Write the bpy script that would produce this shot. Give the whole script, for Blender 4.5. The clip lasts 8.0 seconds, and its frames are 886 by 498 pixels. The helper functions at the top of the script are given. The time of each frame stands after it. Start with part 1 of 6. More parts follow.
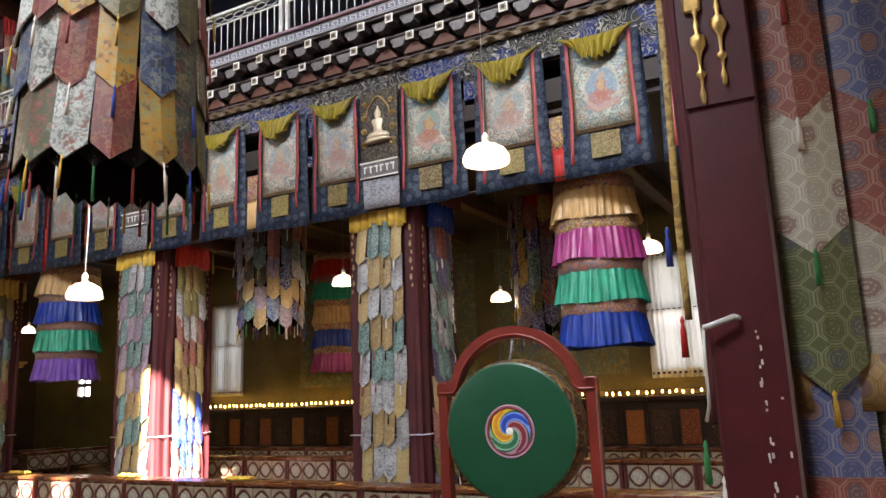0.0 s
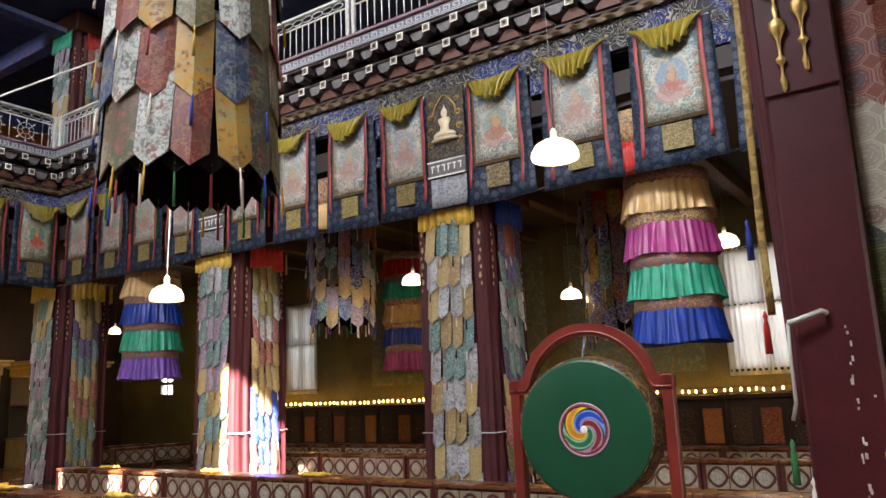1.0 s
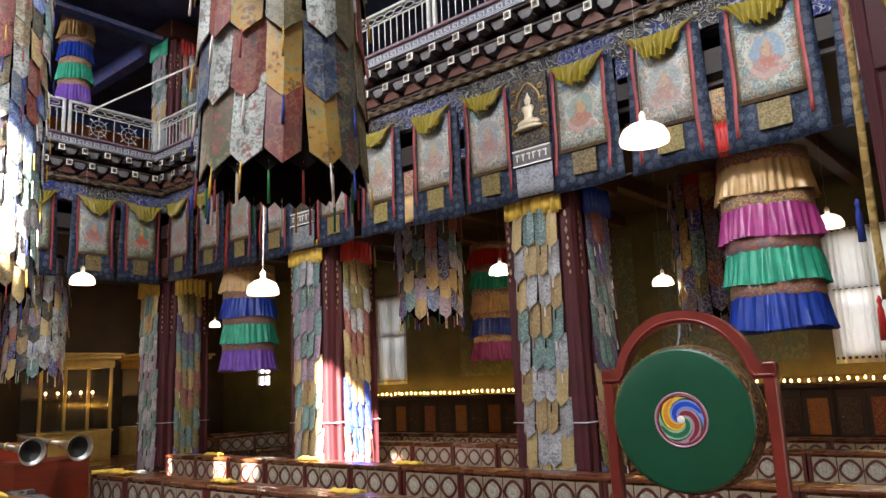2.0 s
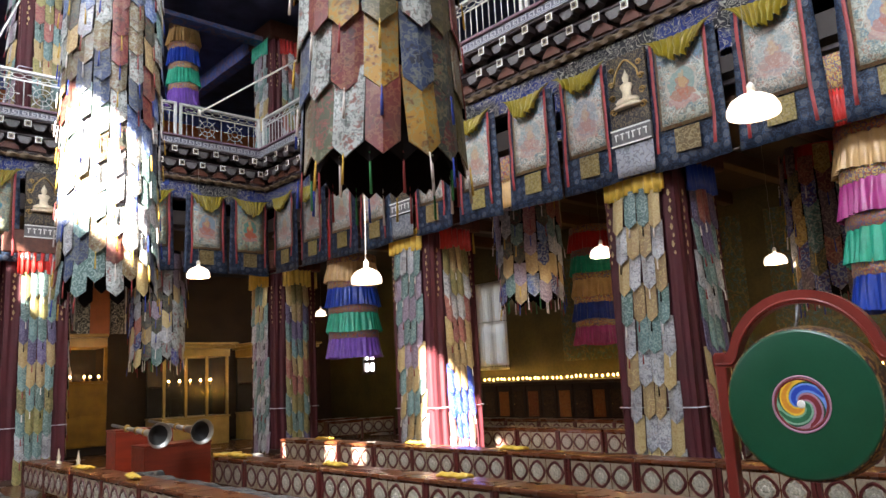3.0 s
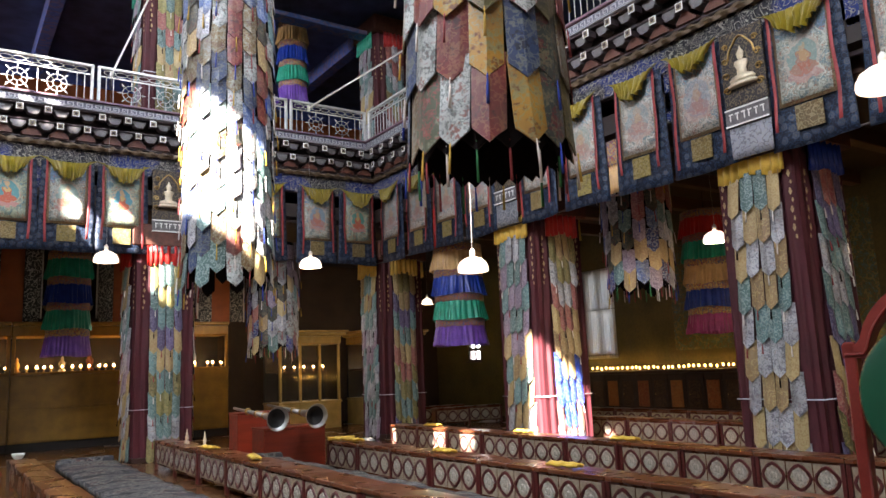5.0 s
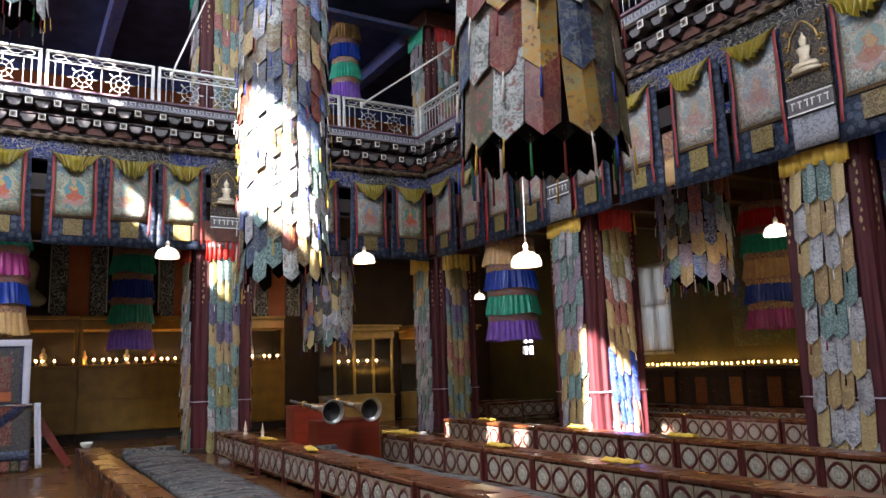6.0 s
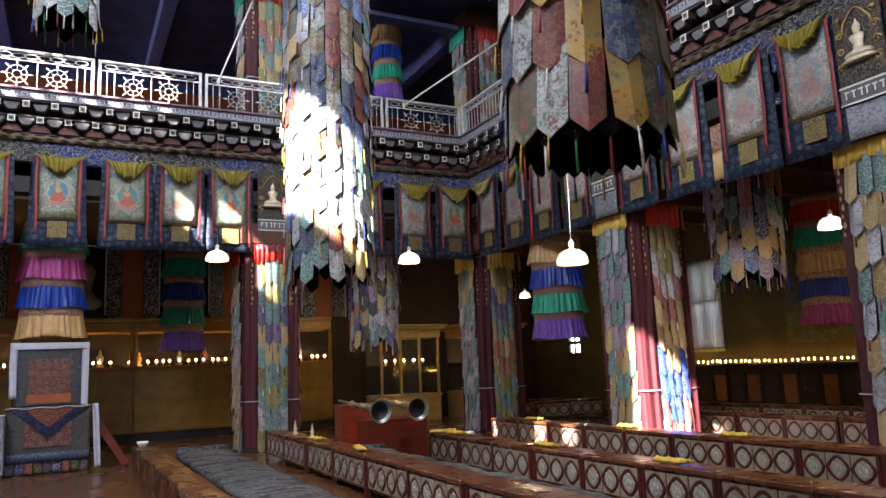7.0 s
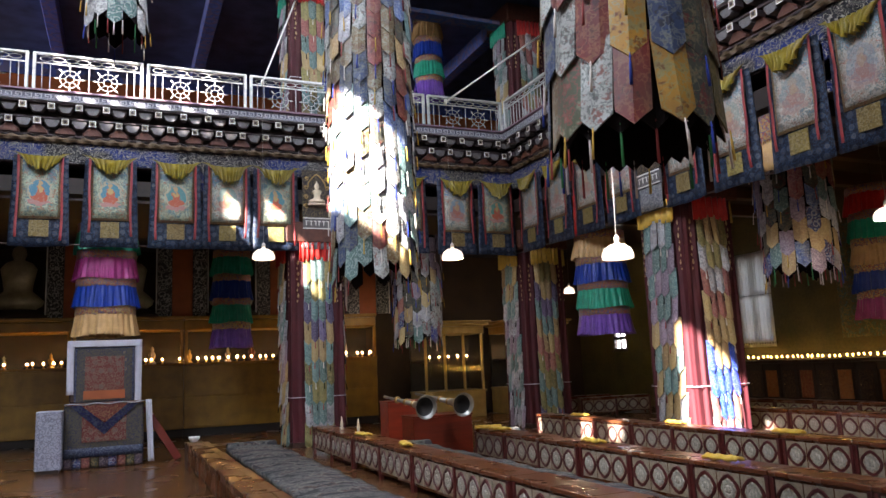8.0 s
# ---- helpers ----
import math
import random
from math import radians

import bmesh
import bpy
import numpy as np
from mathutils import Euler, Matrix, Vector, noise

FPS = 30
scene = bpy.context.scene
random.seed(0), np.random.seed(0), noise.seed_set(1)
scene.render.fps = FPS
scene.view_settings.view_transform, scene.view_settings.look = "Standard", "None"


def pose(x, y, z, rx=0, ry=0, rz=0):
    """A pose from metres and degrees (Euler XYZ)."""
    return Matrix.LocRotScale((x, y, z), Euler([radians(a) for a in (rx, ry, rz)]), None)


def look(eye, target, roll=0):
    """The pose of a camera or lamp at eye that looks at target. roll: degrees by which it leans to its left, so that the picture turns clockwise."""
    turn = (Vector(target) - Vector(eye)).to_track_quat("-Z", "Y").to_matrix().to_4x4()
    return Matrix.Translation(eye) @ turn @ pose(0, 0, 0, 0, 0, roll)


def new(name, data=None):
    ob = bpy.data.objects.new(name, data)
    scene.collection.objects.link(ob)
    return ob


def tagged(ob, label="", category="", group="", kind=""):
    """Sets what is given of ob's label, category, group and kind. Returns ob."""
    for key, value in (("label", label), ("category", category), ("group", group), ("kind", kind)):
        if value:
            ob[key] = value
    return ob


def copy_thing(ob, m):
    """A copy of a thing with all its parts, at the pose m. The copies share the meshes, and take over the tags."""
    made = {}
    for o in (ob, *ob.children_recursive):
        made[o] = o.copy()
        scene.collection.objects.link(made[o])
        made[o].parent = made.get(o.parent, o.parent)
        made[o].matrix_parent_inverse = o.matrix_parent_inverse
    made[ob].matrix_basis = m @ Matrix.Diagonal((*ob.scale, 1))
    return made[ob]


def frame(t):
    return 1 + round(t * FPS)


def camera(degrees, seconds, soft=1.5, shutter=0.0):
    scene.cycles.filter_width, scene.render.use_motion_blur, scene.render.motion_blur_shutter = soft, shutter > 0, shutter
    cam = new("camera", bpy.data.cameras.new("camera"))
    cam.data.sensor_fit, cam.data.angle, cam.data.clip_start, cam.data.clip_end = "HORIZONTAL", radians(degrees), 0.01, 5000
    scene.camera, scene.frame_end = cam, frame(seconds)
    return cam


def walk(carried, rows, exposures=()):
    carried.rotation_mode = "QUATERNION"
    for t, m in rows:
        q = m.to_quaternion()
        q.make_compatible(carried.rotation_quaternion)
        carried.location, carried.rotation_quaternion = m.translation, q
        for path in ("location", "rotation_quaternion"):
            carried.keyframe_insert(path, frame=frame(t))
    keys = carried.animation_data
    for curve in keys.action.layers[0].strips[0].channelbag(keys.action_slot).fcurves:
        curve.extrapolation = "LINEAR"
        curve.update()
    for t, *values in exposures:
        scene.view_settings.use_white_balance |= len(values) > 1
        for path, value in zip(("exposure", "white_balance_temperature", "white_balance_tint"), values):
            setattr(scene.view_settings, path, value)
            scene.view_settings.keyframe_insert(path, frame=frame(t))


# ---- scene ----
cam = camera(61.45, 8.0)
PATH = [
    (0, pose(0.042, -0.053, 1.550, 100.78, 2.23, -61.38)),
    (0.5, pose(0.037, -0.045, 1.550, 100.94, 2.48, -58.92)),
    (1, pose(0.032, -0.037, 1.550, 100.84, 2.26, -56.10)),
    (1.5, pose(0.026, -0.029, 1.550, 100.71, 2.20, -53.11)),
    (3, pose(-0.001, 0.001, 1.550, 99.64, 2.86, -41.77)),
    (3.5, pose(-0.008, 0.007, 1.550, 99.54, 2.78, -39.10)),
    (4, pose(-0.012, 0.010, 1.550, 99.37, 2.96, -37.48)),
    (4.5, pose(-0.017, 0.014, 1.550, 99.25, 2.68, -35.77)),
    (6, pose(-0.034, 0.025, 1.550, 98.86, 1.99, -29.82)),
    (6.5, pose(-0.040, 0.028, 1.550, 98.86, 1.99, -28.12)),
    (7, pose(-0.045, 0.031, 1.550, 98.93, 2.35, -26.35)),
    (7.5, pose(-0.050, 0.033, 1.550, 98.89, 2.46, -24.69)),
    (8, pose(-0.056, 0.035, 1.550, 98.78, 2.48, -23.02)),
]
# the film darkens a little as the sunlit hanging fills the view
EXPOSURES = [(0.0, 4.38, 7200, 15), (1.7, 4.38, 7150, 15), (3.0, 4.32, 6850, 15), (4.5, 4.22, 6750, 16), (6.0, 3.91, 6550, 17), (8.0, 3.78, 6500, 17)]
walk(cam, PATH, EXPOSURES)

# ---- world, sun and exposure ----
SUN_AZ, SUN_EL = 236.0, 36.0
world = bpy.data.worlds.new("world")
scene.world = world
world.use_nodes = True
wn = world.node_tree
sky = wn.nodes.new("ShaderNodeTexSky")
sky.sky_type, sky.sun_disc = "NISHITA", False
sky.sun_elevation, sky.sun_rotation = radians(SUN_EL), radians(SUN_AZ)
wn.links.new(sky.outputs["Color"], wn.nodes["Background"].inputs["Color"])
wn.nodes["Background"].inputs["Strength"].default_value = 0.03


def lamp(name, kind, m, energy, color=(1, 1, 1), **kw):
    data = bpy.data.lights.new(name, kind)
    data.energy, data.color = energy, color
    for k, v in kw.items():
        setattr(data, k, v)
    ob = new(name, data)
    ob.matrix_world = m
    return ob


to_sun = Vector((math.sin(radians(SUN_AZ)) * math.cos(radians(SUN_EL)), math.cos(radians(SUN_AZ)) * math.cos(radians(SUN_EL)), math.sin(radians(SUN_EL))))
lamp("sun", "SUN", look(to_sun * 40, (0, 0, 0)), 5.0, (1.0, 0.95, 0.87), angle=radians(0.5))

# ---- plan ----
XR, YF = 8.5, 15.45         # fronts of the two galleries
XL, YB = -9.6, 0.7         # assumed gallery fronts out of view; YB set to shade the near post
WX, WY = 14.8, 22.5         # outer walls
WXL, WYB = -14.6, -11.0
Z_BAN, Z_FRZ, Z_KEY, Z_DECK, Z_RAIL = 4.04, 5.76, 6.66, 6.92, 7.66
Z_CEIL = 10.6

# ---- materials ----


def material(name, rough=0.7, metal=0.0):
    m = bpy.data.materials.new(name)
    m.use_nodes = True
    n = m.node_tree
    b = n.nodes["Principled BSDF"]
    b.inputs["Roughness"].default_value, b.inputs["Metallic"].default_value = rough, metal
    return m, n, b


def coords(n, scale=1.0):
    tc = n.nodes.new("ShaderNodeTexCoord")
    mp = n.nodes.new("ShaderNodeMapping")
    mp.inputs["Scale"].default_value = (scale, scale, scale) if isinstance(scale, (int, float)) else scale
    n.links.new(tc.outputs["Object"], mp.inputs["Vector"])
    return mp.outputs["Vector"]


def noise_tex(n, vec, scale, detail=4.0):
    t = n.nodes.new("ShaderNodeTexNoise")
    t.inputs["Scale"].default_value, t.inputs["Detail"].default_value = scale, detail
    n.links.new(vec, t.inputs["Vector"])
    return t.outputs["Fac"]


def ramp(n, fac, stops, mode="LINEAR"):
    r = n.nodes.new("ShaderNodeValToRGB")
    r.color_ramp.interpolation = mode
    e = r.color_ramp.elements
    while len(e) < len(stops):
        e.new(0.5)
    for k, (p, c) in zip(e, stops):
        k.position, k.color = p, (*c, 1)
    n.links.new(fac, r.inputs["Fac"])
    return r.outputs["Color"]


def mix(n, fac, a, b, kind="MIX"):
    x = n.nodes.new("ShaderNodeMix")
    x.data_type, x.blend_type = "RGBA", kind
    for sock, v in ((x.inputs["Factor"], fac), (x.inputs["A"], a), (x.inputs["B"], b)):
        if isinstance(v, tuple):
            sock.default_value = (*v, 1)
        elif isinstance(v, (int, float)):
            sock.default_value = v
        else:
            n.links.new(v, sock)
    return x.outputs["Result"]


def maths(n, op, a, b=0.0):
    x = n.nodes.new("ShaderNodeMath")
    x.operation = op
    for sock, v in zip(x.inputs, (a, b)):
        if isinstance(v, (int, float)):
            sock.default_value = v
        else:
            n.links.new(v, sock)
    return x.outputs["Value"]


def bump(n, b, height, strength=0.3, dist=0.01):
    x = n.nodes.new("ShaderNodeBump")
    x.inputs["Strength"].default_value, x.inputs["Distance"].default_value = strength, dist
    n.links.new(height, x.inputs["Height"])
    n.links.new(x.outputs["Normal"], b.inputs["Normal"])


def obj_random(n):
    return n.nodes.new("ShaderNodeObjectInfo").outputs["Random"]


def plain(name, c, rough=0.7, metal=0.0, var=0.25, scale=6.0, bmp=0.15, fine=60.0, spec=0.5):
    """Painted or woven surface: two scales of mottling and a fine relief."""
    m, n, b = material(name, rough, metal)
    b.inputs["Specular IOR Level"].default_value = spec
    v = coords(n)
    big, small = noise_tex(n, v, scale), noise_tex(n, v, fine, 2.0)
    k = maths(n, "ADD", maths(n, "MULTIPLY", big, 0.7), maths(n, "MULTIPLY", small, 0.3))
    lo, hi = tuple(x * (1 - var) for x in c), tuple(min(1, x * (1 + var)) for x in c)
    n.links.new(ramp(n, k, [(0.3, lo), (0.7, hi)]), b.inputs["Base Color"])
    bump(n, b, small, bmp, 0.004)
    return m


def wood(name, c, rough=0.35, along=1, plank=0.0):
    m, n, b = material(name, rough)
    s = [14.0, 14.0, 14.0]
    s[along] = 1.2
    v = coords(n, tuple(s))
    g = noise_tex(n, v, 1.0, 6.0)
    w = noise_tex(n, coords(n), 1.1, 3.0)
    col = ramp(n, g, [(0.3, tuple(x * 0.62 for x in c)), (0.7, tuple(x * 1.25 for x in c))])
    col = mix(n, maths(n, "MULTIPLY", w, 0.5), col, tuple(x * 0.5 for x in c))
    hs = n.nodes.new("ShaderNodeHueSaturation")
    n.links.new(col, hs.inputs["Color"])
    n.links.new(maths(n, "ADD", 0.8, maths(n, "MULTIPLY", obj_random(n), 0.4)), hs.inputs["Value"])
    n.links.new(hs.outputs["Color"], b.inputs["Base Color"])
    n.links.new(maths(n, "ADD", rough - 0.1, maths(n, "MULTIPLY", w, 0.25)), b.inputs["Roughness"])
    bump(n, b, g, 0.12, 0.003)
    return m


def brocade(name, c, thread, scale=11.0, rough=0.45, amount=0.6, accent=None):
    """Silk brocade: a ground colour with woven medallions and vines in other threads."""
    m, n, b = material(name, rough)
    rnd = obj_random(n)
    add = n.nodes.new("ShaderNodeVectorMath")
    add.operation = "ADD"
    n.links.new(coords(n), add.inputs[0])
    off = n.nodes.new("ShaderNodeCombineXYZ")
    n.links.new(maths(n, "MULTIPLY", rnd, 31.0), off.inputs["X"])
    n.links.new(maths(n, "MULTIPLY", rnd, 17.0), off.inputs["Z"])
    n.links.new(off.outputs["Vector"], add.inputs[1])
    v = add.outputs["Vector"]
    warp = n.nodes.new("ShaderNodeTexNoise")
    warp.inputs["Scale"].default_value = scale * 0.9
    n.links.new(v, warp.inputs["Vector"])
    vv = n.nodes.new("ShaderNodeMix")
    vv.data_type = "VECTOR"
    vv.inputs["Factor"].default_value = 0.03
    n.links.new(v, vv.inputs["A"])
    n.links.new(warp.outputs["Color"], vv.inputs["B"])
    vo = n.nodes.new("ShaderNodeTexVoronoi")
    vo.inputs["Scale"].default_value = scale
    n.links.new(vv.outputs["Result"], vo.inputs["Vector"])
    ring = maths(n, "SINE", maths(n, "MULTIPLY", vo.outputs["Distance"], 15.0))
    vine = noise_tex(n, v, scale * 2.4, 3.0)
    curl = noise_tex(n, vv.outputs["Result"], scale * 1.1, 1.0)
    k = maths(n, "GREATER_THAN", maths(n, "ADD", ring, maths(n, "MULTIPLY", vine, 2.6)), 1.55)
    k2 = maths(n, "LESS_THAN", maths(n, "ABSOLUTE", maths(n, "SUBTRACT", curl, 0.5)), 0.035)
    hs = n.nodes.new("ShaderNodeHueSaturation")
    hs.inputs["Color"].default_value = (*c, 1)
    n.links.new(maths(n, "ADD", 0.485, maths(n, "MULTIPLY", rnd, 0.03)), hs.inputs["Hue"])
    n.links.new(maths(n, "ADD", 0.6, maths(n, "MULTIPLY", rnd, 0.7)), hs.inputs["Value"])
    col = mix(n, maths(n, "MULTIPLY", k, amount), hs.outputs["Color"], thread)
    col = mix(n, maths(n, "MULTIPLY", k2, amount), col, accent or tuple(x * 0.35 for x in c))
    fade = noise_tex(n, v, 2.5, 4.0)
    col = mix(n, maths(n, "MULTIPLY", fade, 0.30), col, (0.07, 0.06, 0.055))
    n.links.new(col, b.inputs["Base Color"])
    b.inputs["Specular IOR Level"].default_value = 0.3
    crease = noise_tex(n, v, 7.0, 2.0)
    bump(n, b, maths(n, "ADD", maths(n, "MULTIPLY", k, 0.4), maths(n, "MULTIPLY", crease, 2.4)), 0.5, 0.007)
    return m


def glow(name, c, strength):
    m, n, b = material(name, 0.4)
    b.inputs["Base Color"].default_value = (*c, 1)
    b.inputs["Emission Color"].default_value = (*c, 1)
    b.inputs["Emission Strength"].default_value = strength
    return m


M_SILVER = brocade("silver_brocade", (0.36, 0.35, 0.34), (0.12, 0.12, 0.13), accent=(0.55, 0.54, 0.50))
M_TEAL = brocade("teal_brocade", (0.055, 0.14, 0.13), (0.30, 0.33, 0.29), accent=(0.02, 0.04, 0.05))
M_GOLD = brocade("gold_brocade", (0.36, 0.21, 0.055), (0.14, 0.075, 0.02), accent=(0.50, 0.36, 0.14))
M_ROSE = brocade("rose_brocade", (0.19, 0.045, 0.045), (0.34, 0.19, 0.12), accent=(0.07, 0.02, 0.025))
M_BLUE = brocade("blue_brocade", (0.025, 0.045, 0.17), (0.34, 0.36, 0.40), accent=(0.10, 0.02, 0.03))
M_MAUVE = brocade("mauve_brocade", (0.095, 0.065, 0.095), (0.26, 0.20, 0.20), accent=(0.04, 0.03, 0.04))
M_OLIVE = brocade("olive_brocade", (0.075, 0.072, 0.028), (0.26, 0.19, 0.07), accent=(0.03, 0.05, 0.06))
TIES = [M_SILVER, M_TEAL, M_GOLD, M_ROSE, M_BLUE, M_MAUVE, M_OLIVE]


def medallions(name, c, vine, flower, rim, scale=8.0, rough=0.6):
    """Dark brocade sown with round flowers, each with its own tint, and thin vines between them."""
    m, n, b = material(name, rough)
    rnd = obj_random(n)
    off = n.nodes.new("ShaderNodeCombineXYZ")
    n.links.new(maths(n, "MULTIPLY", rnd, 37.0), off.inputs["X"])
    n.links.new(maths(n, "MULTIPLY", rnd, 19.0), off.inputs["Z"])
    add = n.nodes.new("ShaderNodeVectorMath")
    add.operation = "ADD"
    n.links.new(coords(n), add.inputs[0])
    n.links.new(off.outputs["Vector"], add.inputs[1])
    v = add.outputs["Vector"]
    vo = n.nodes.new("ShaderNodeTexVoronoi")
    vo.inputs["Scale"].default_value, vo.inputs["Randomness"].default_value = scale, 0.45
    n.links.new(v, vo.inputs["Vector"])
    d = maths(n, "ADD", vo.outputs["Distance"], maths(n, "MULTIPLY", maths(n, "SUBTRACT", noise_tex(n, v, scale * 5, 2.0), 0.5), 0.22))
    tint = n.nodes.new("ShaderNodeSeparateColor")
    n.links.new(vo.outputs["Color"], tint.inputs["Color"])
    small = noise_tex(n, v, scale * 3.2, 3.0)
    line = maths(n, "LESS_THAN", maths(n, "ABSOLUTE", maths(n, "SUBTRACT", small, 0.5)), 0.030)
    col = mix(n, maths(n, "MULTIPLY", line, 0.8), c, vine)
    disc = maths(n, "LESS_THAN", d, 0.36)
    fl = mix(n, tint.outputs["Red"], flower, tuple(0.5 * (x + y) for x, y in zip(flower, c)))
    fl = mix(n, maths(n, "GREATER_THAN", maths(n, "SINE", maths(n, "MULTIPLY", d, 42.0)), 0.3), fl, rim)
    col = mix(n, maths(n, "MULTIPLY", disc, maths(n, "ADD", 0.35, maths(n, "MULTIPLY", tint.outputs["Green"], 0.65))), col, fl)
    col = mix(n, maths(n, "MULTIPLY", noise_tex(n, v, 2.4, 4.0), 0.16), col, (0.05, 0.045, 0.045))
    n.links.new(col, b.inputs["Base Color"])
    b.inputs["Specular IOR Level"].default_value = 0.3
    bump(n, b, maths(n, "ADD", maths(n, "MULTIPLY", disc, 0.3), maths(n, "MULTIPLY", noise_tex(n, v, 8.0, 2.0), 2.0)), 0.4, 0.006)
    return m


def carved(name, c, relief, patch, scale=13.0):
    """Scroll carving: curling pale ridges over a dark ground, with painted patches here and there."""
    m, n, b = material(name, 0.6)
    v = coords(n)
    warp = n.nodes.new("ShaderNodeTexNoise")
    warp.inputs["Scale"].default_value, warp.inputs["Distortion"].default_value = scale * 0.55, 2.2
    warp.inputs["Detail"].default_value = 1.0
    n.links.new(v, warp.inputs["Vector"])
    f = maths(n, "SINE", maths(n, "MULTIPLY", warp.outputs["Fac"], 46.0))
    ridge = ramp(n, f, [(0.35, (0, 0, 0)), (0.75, (1, 1, 1))])
    ground = mix(n, ramp(n, noise_tex(n, v, 0.9, 1.0), [(0.46, (0, 0, 0)), (0.50, (1, 1, 1))]), c, patch)
    dust = noise_tex(n, v, 26.0, 3.0)
    tone = ramp(n, dust, [(0.35, tuple(x * 0.55 for x in relief)), (0.65, relief)])
    n.links.new(mix(n, maths(n, "MULTIPLY", ridge, 0.9), ground, tone), b.inputs["Base Color"])
    bump(n, b, f, 0.8, 0.012)
    return m


def fretwork(name, c, line):
    """A painted meander: hooked lines between two edge lines, x along the band, z up."""
    m, n, b = material(name, 0.6)
    sx = n.nodes.new("ShaderNodeSeparateXYZ")
    n.links.new(coords(n), sx.inputs["Vector"])
    u = maths(n, "FRACT", maths(n, "MULTIPLY", sx.outputs["X"], 6.2))
    v = maths(n, "DIVIDE", maths(n, "SUBTRACT", sx.outputs["Z"], 6.716), 0.154)
    def span(x, a, b2):
        return maths(n, "MULTIPLY", maths(n, "GREATER_THAN", x, a), maths(n, "LESS_THAN", x, b2))
    bars = [maths(n, "GREATER_THAN", v, 0.90), maths(n, "LESS_THAN", v, 0.10),
            maths(n, "MULTIPLY", span(u, 0.06, 0.20), span(v, 0.22, 0.80)), maths(n, "MULTIPLY", span(u, 0.06, 0.78), span(v, 0.68, 0.80)),
            maths(n, "MULTIPLY", span(u, 0.64, 0.78), span(v, 0.38, 0.80)), maths(n, "MULTIPLY", span(u, 0.38, 0.78), span(v, 0.38, 0.50)),
            maths(n, "MULTIPLY", maths(n, "GREATER_THAN", u, 0.20), span(v, 0.20, 0.29))]
    k = bars[0]
    for x in bars[1:]:
        k = maths(n, "MAXIMUM", k, x)
    wear = noise_tex(n, coords(n), 30.0, 3.0)
    n.links.new(mix(n, maths(n, "MULTIPLY", k, maths(n, "ADD", 0.45, maths(n, "MULTIPLY", wear, 0.6))), c, line), b.inputs["Base Color"])
    return m


M_NAVY = medallions("navy_medallion_brocade", (0.002, 0.006, 0.020), (0.022, 0.055, 0.11), (0.11, 0.112, 0.125), (0.022, 0.05, 0.10), 7.0)


def worn_silk(name, a, c, d, scale=7.0):
    """Old silk with a large woven cloud pattern: three tones, faded, creased and dusty."""
    m, n, b = material(name, 0.42)
    rnd = obj_random(n)
    off = n.nodes.new("ShaderNodeCombineXYZ")
    n.links.new(maths(n, "MULTIPLY", rnd, 41.0), off.inputs["X"])
    n.links.new(maths(n, "MULTIPLY", rnd, 23.0), off.inputs["Z"])
    add = n.nodes.new("ShaderNodeVectorMath")
    add.operation = "ADD"
    n.links.new(coords(n), add.inputs[0])
    n.links.new(off.outputs["Vector"], add.inputs[1])
    v = add.outputs["Vector"]
    big, small, vine = noise_tex(n, v, scale, 3.0), noise_tex(n, v, scale * 4.0, 4.0), noise_tex(n, v, scale * 2.2, 2.0)
    f = maths(n, "ADD", maths(n, "MULTIPLY", big, 0.65), maths(n, "MULTIPLY", small, 0.35))
    col = ramp(n, f, [(0.38, d), (0.45, a), (0.54, a), (0.60, c), (0.70, d)])
    edge = maths(n, "LESS_THAN", maths(n, "ABSOLUTE", maths(n, "SUBTRACT", vine, 0.5)), 0.03)
    col = mix(n, maths(n, "MULTIPLY", edge, 0.65), col, c)
    dust = ramp(n, noise_tex(n, v, 2.2, 4.0), [(0.42, (0, 0, 0)), (0.70, (0.60, 0.60, 0.60))])
    col = mix(n, dust, col, (0.050, 0.040, 0.030))
    n.links.new(col, b.inputs["Base Color"])
    b.inputs["Specular IOR Level"].default_value = 0.35
    bump(n, b, maths(n, "ADD", maths(n, "MULTIPLY", noise_tex(n, v, 9.0, 3.0), 2.0), maths(n, "MULTIPLY", edge, 0.3)), 0.45, 0.007)
    return m


W_ROSE = worn_silk("worn_rose_silk", (0.13, 0.018, 0.016), (0.21, 0.075, 0.04), (0.055, 0.014, 0.014))
W_GOLD = worn_silk("worn_gold_silk", (0.31, 0.155, 0.018), (0.22, 0.19, 0.08), (0.13, 0.05, 0.012))
W_WHITE = worn_silk("worn_white_silk", (0.36, 0.37, 0.345), (0.10, 0.12, 0.115), (0.20, 0.075, 0.06), 9.0)
W_DARK = worn_silk("worn_dark_green_silk", (0.030, 0.036, 0.030), (0.13, 0.11, 0.06), (0.09, 0.020, 0.018), 8.0)
W_OLIVE = worn_silk("worn_olive_silk", (0.075, 0.062, 0.020), (0.15, 0.115, 0.05), (0.03, 0.026, 0.018))
W_MIXED = worn_silk("worn_patchwork_silk", (0.13, 0.085, 0.035), (0.22, 0.22, 0.17), (0.075, 0.025, 0.02), 9.0)
W_GREENROSE = worn_silk("worn_green_and_rose_silk", (0.060, 0.070, 0.036), (0.22, 0.045, 0.04), (0.18, 0.18, 0.11), 6.0)
W_BLUE = worn_silk("worn_slate_blue_silk", (0.028, 0.045, 0.10), (0.13, 0.14, 0.13), (0.02, 0.022, 0.034), 8.0)
P_SILVER = worn_silk("pale_silver_silk", (0.42, 0.42, 0.43), (0.15, 0.15, 0.18), (0.36, 0.31, 0.30), 10.0)
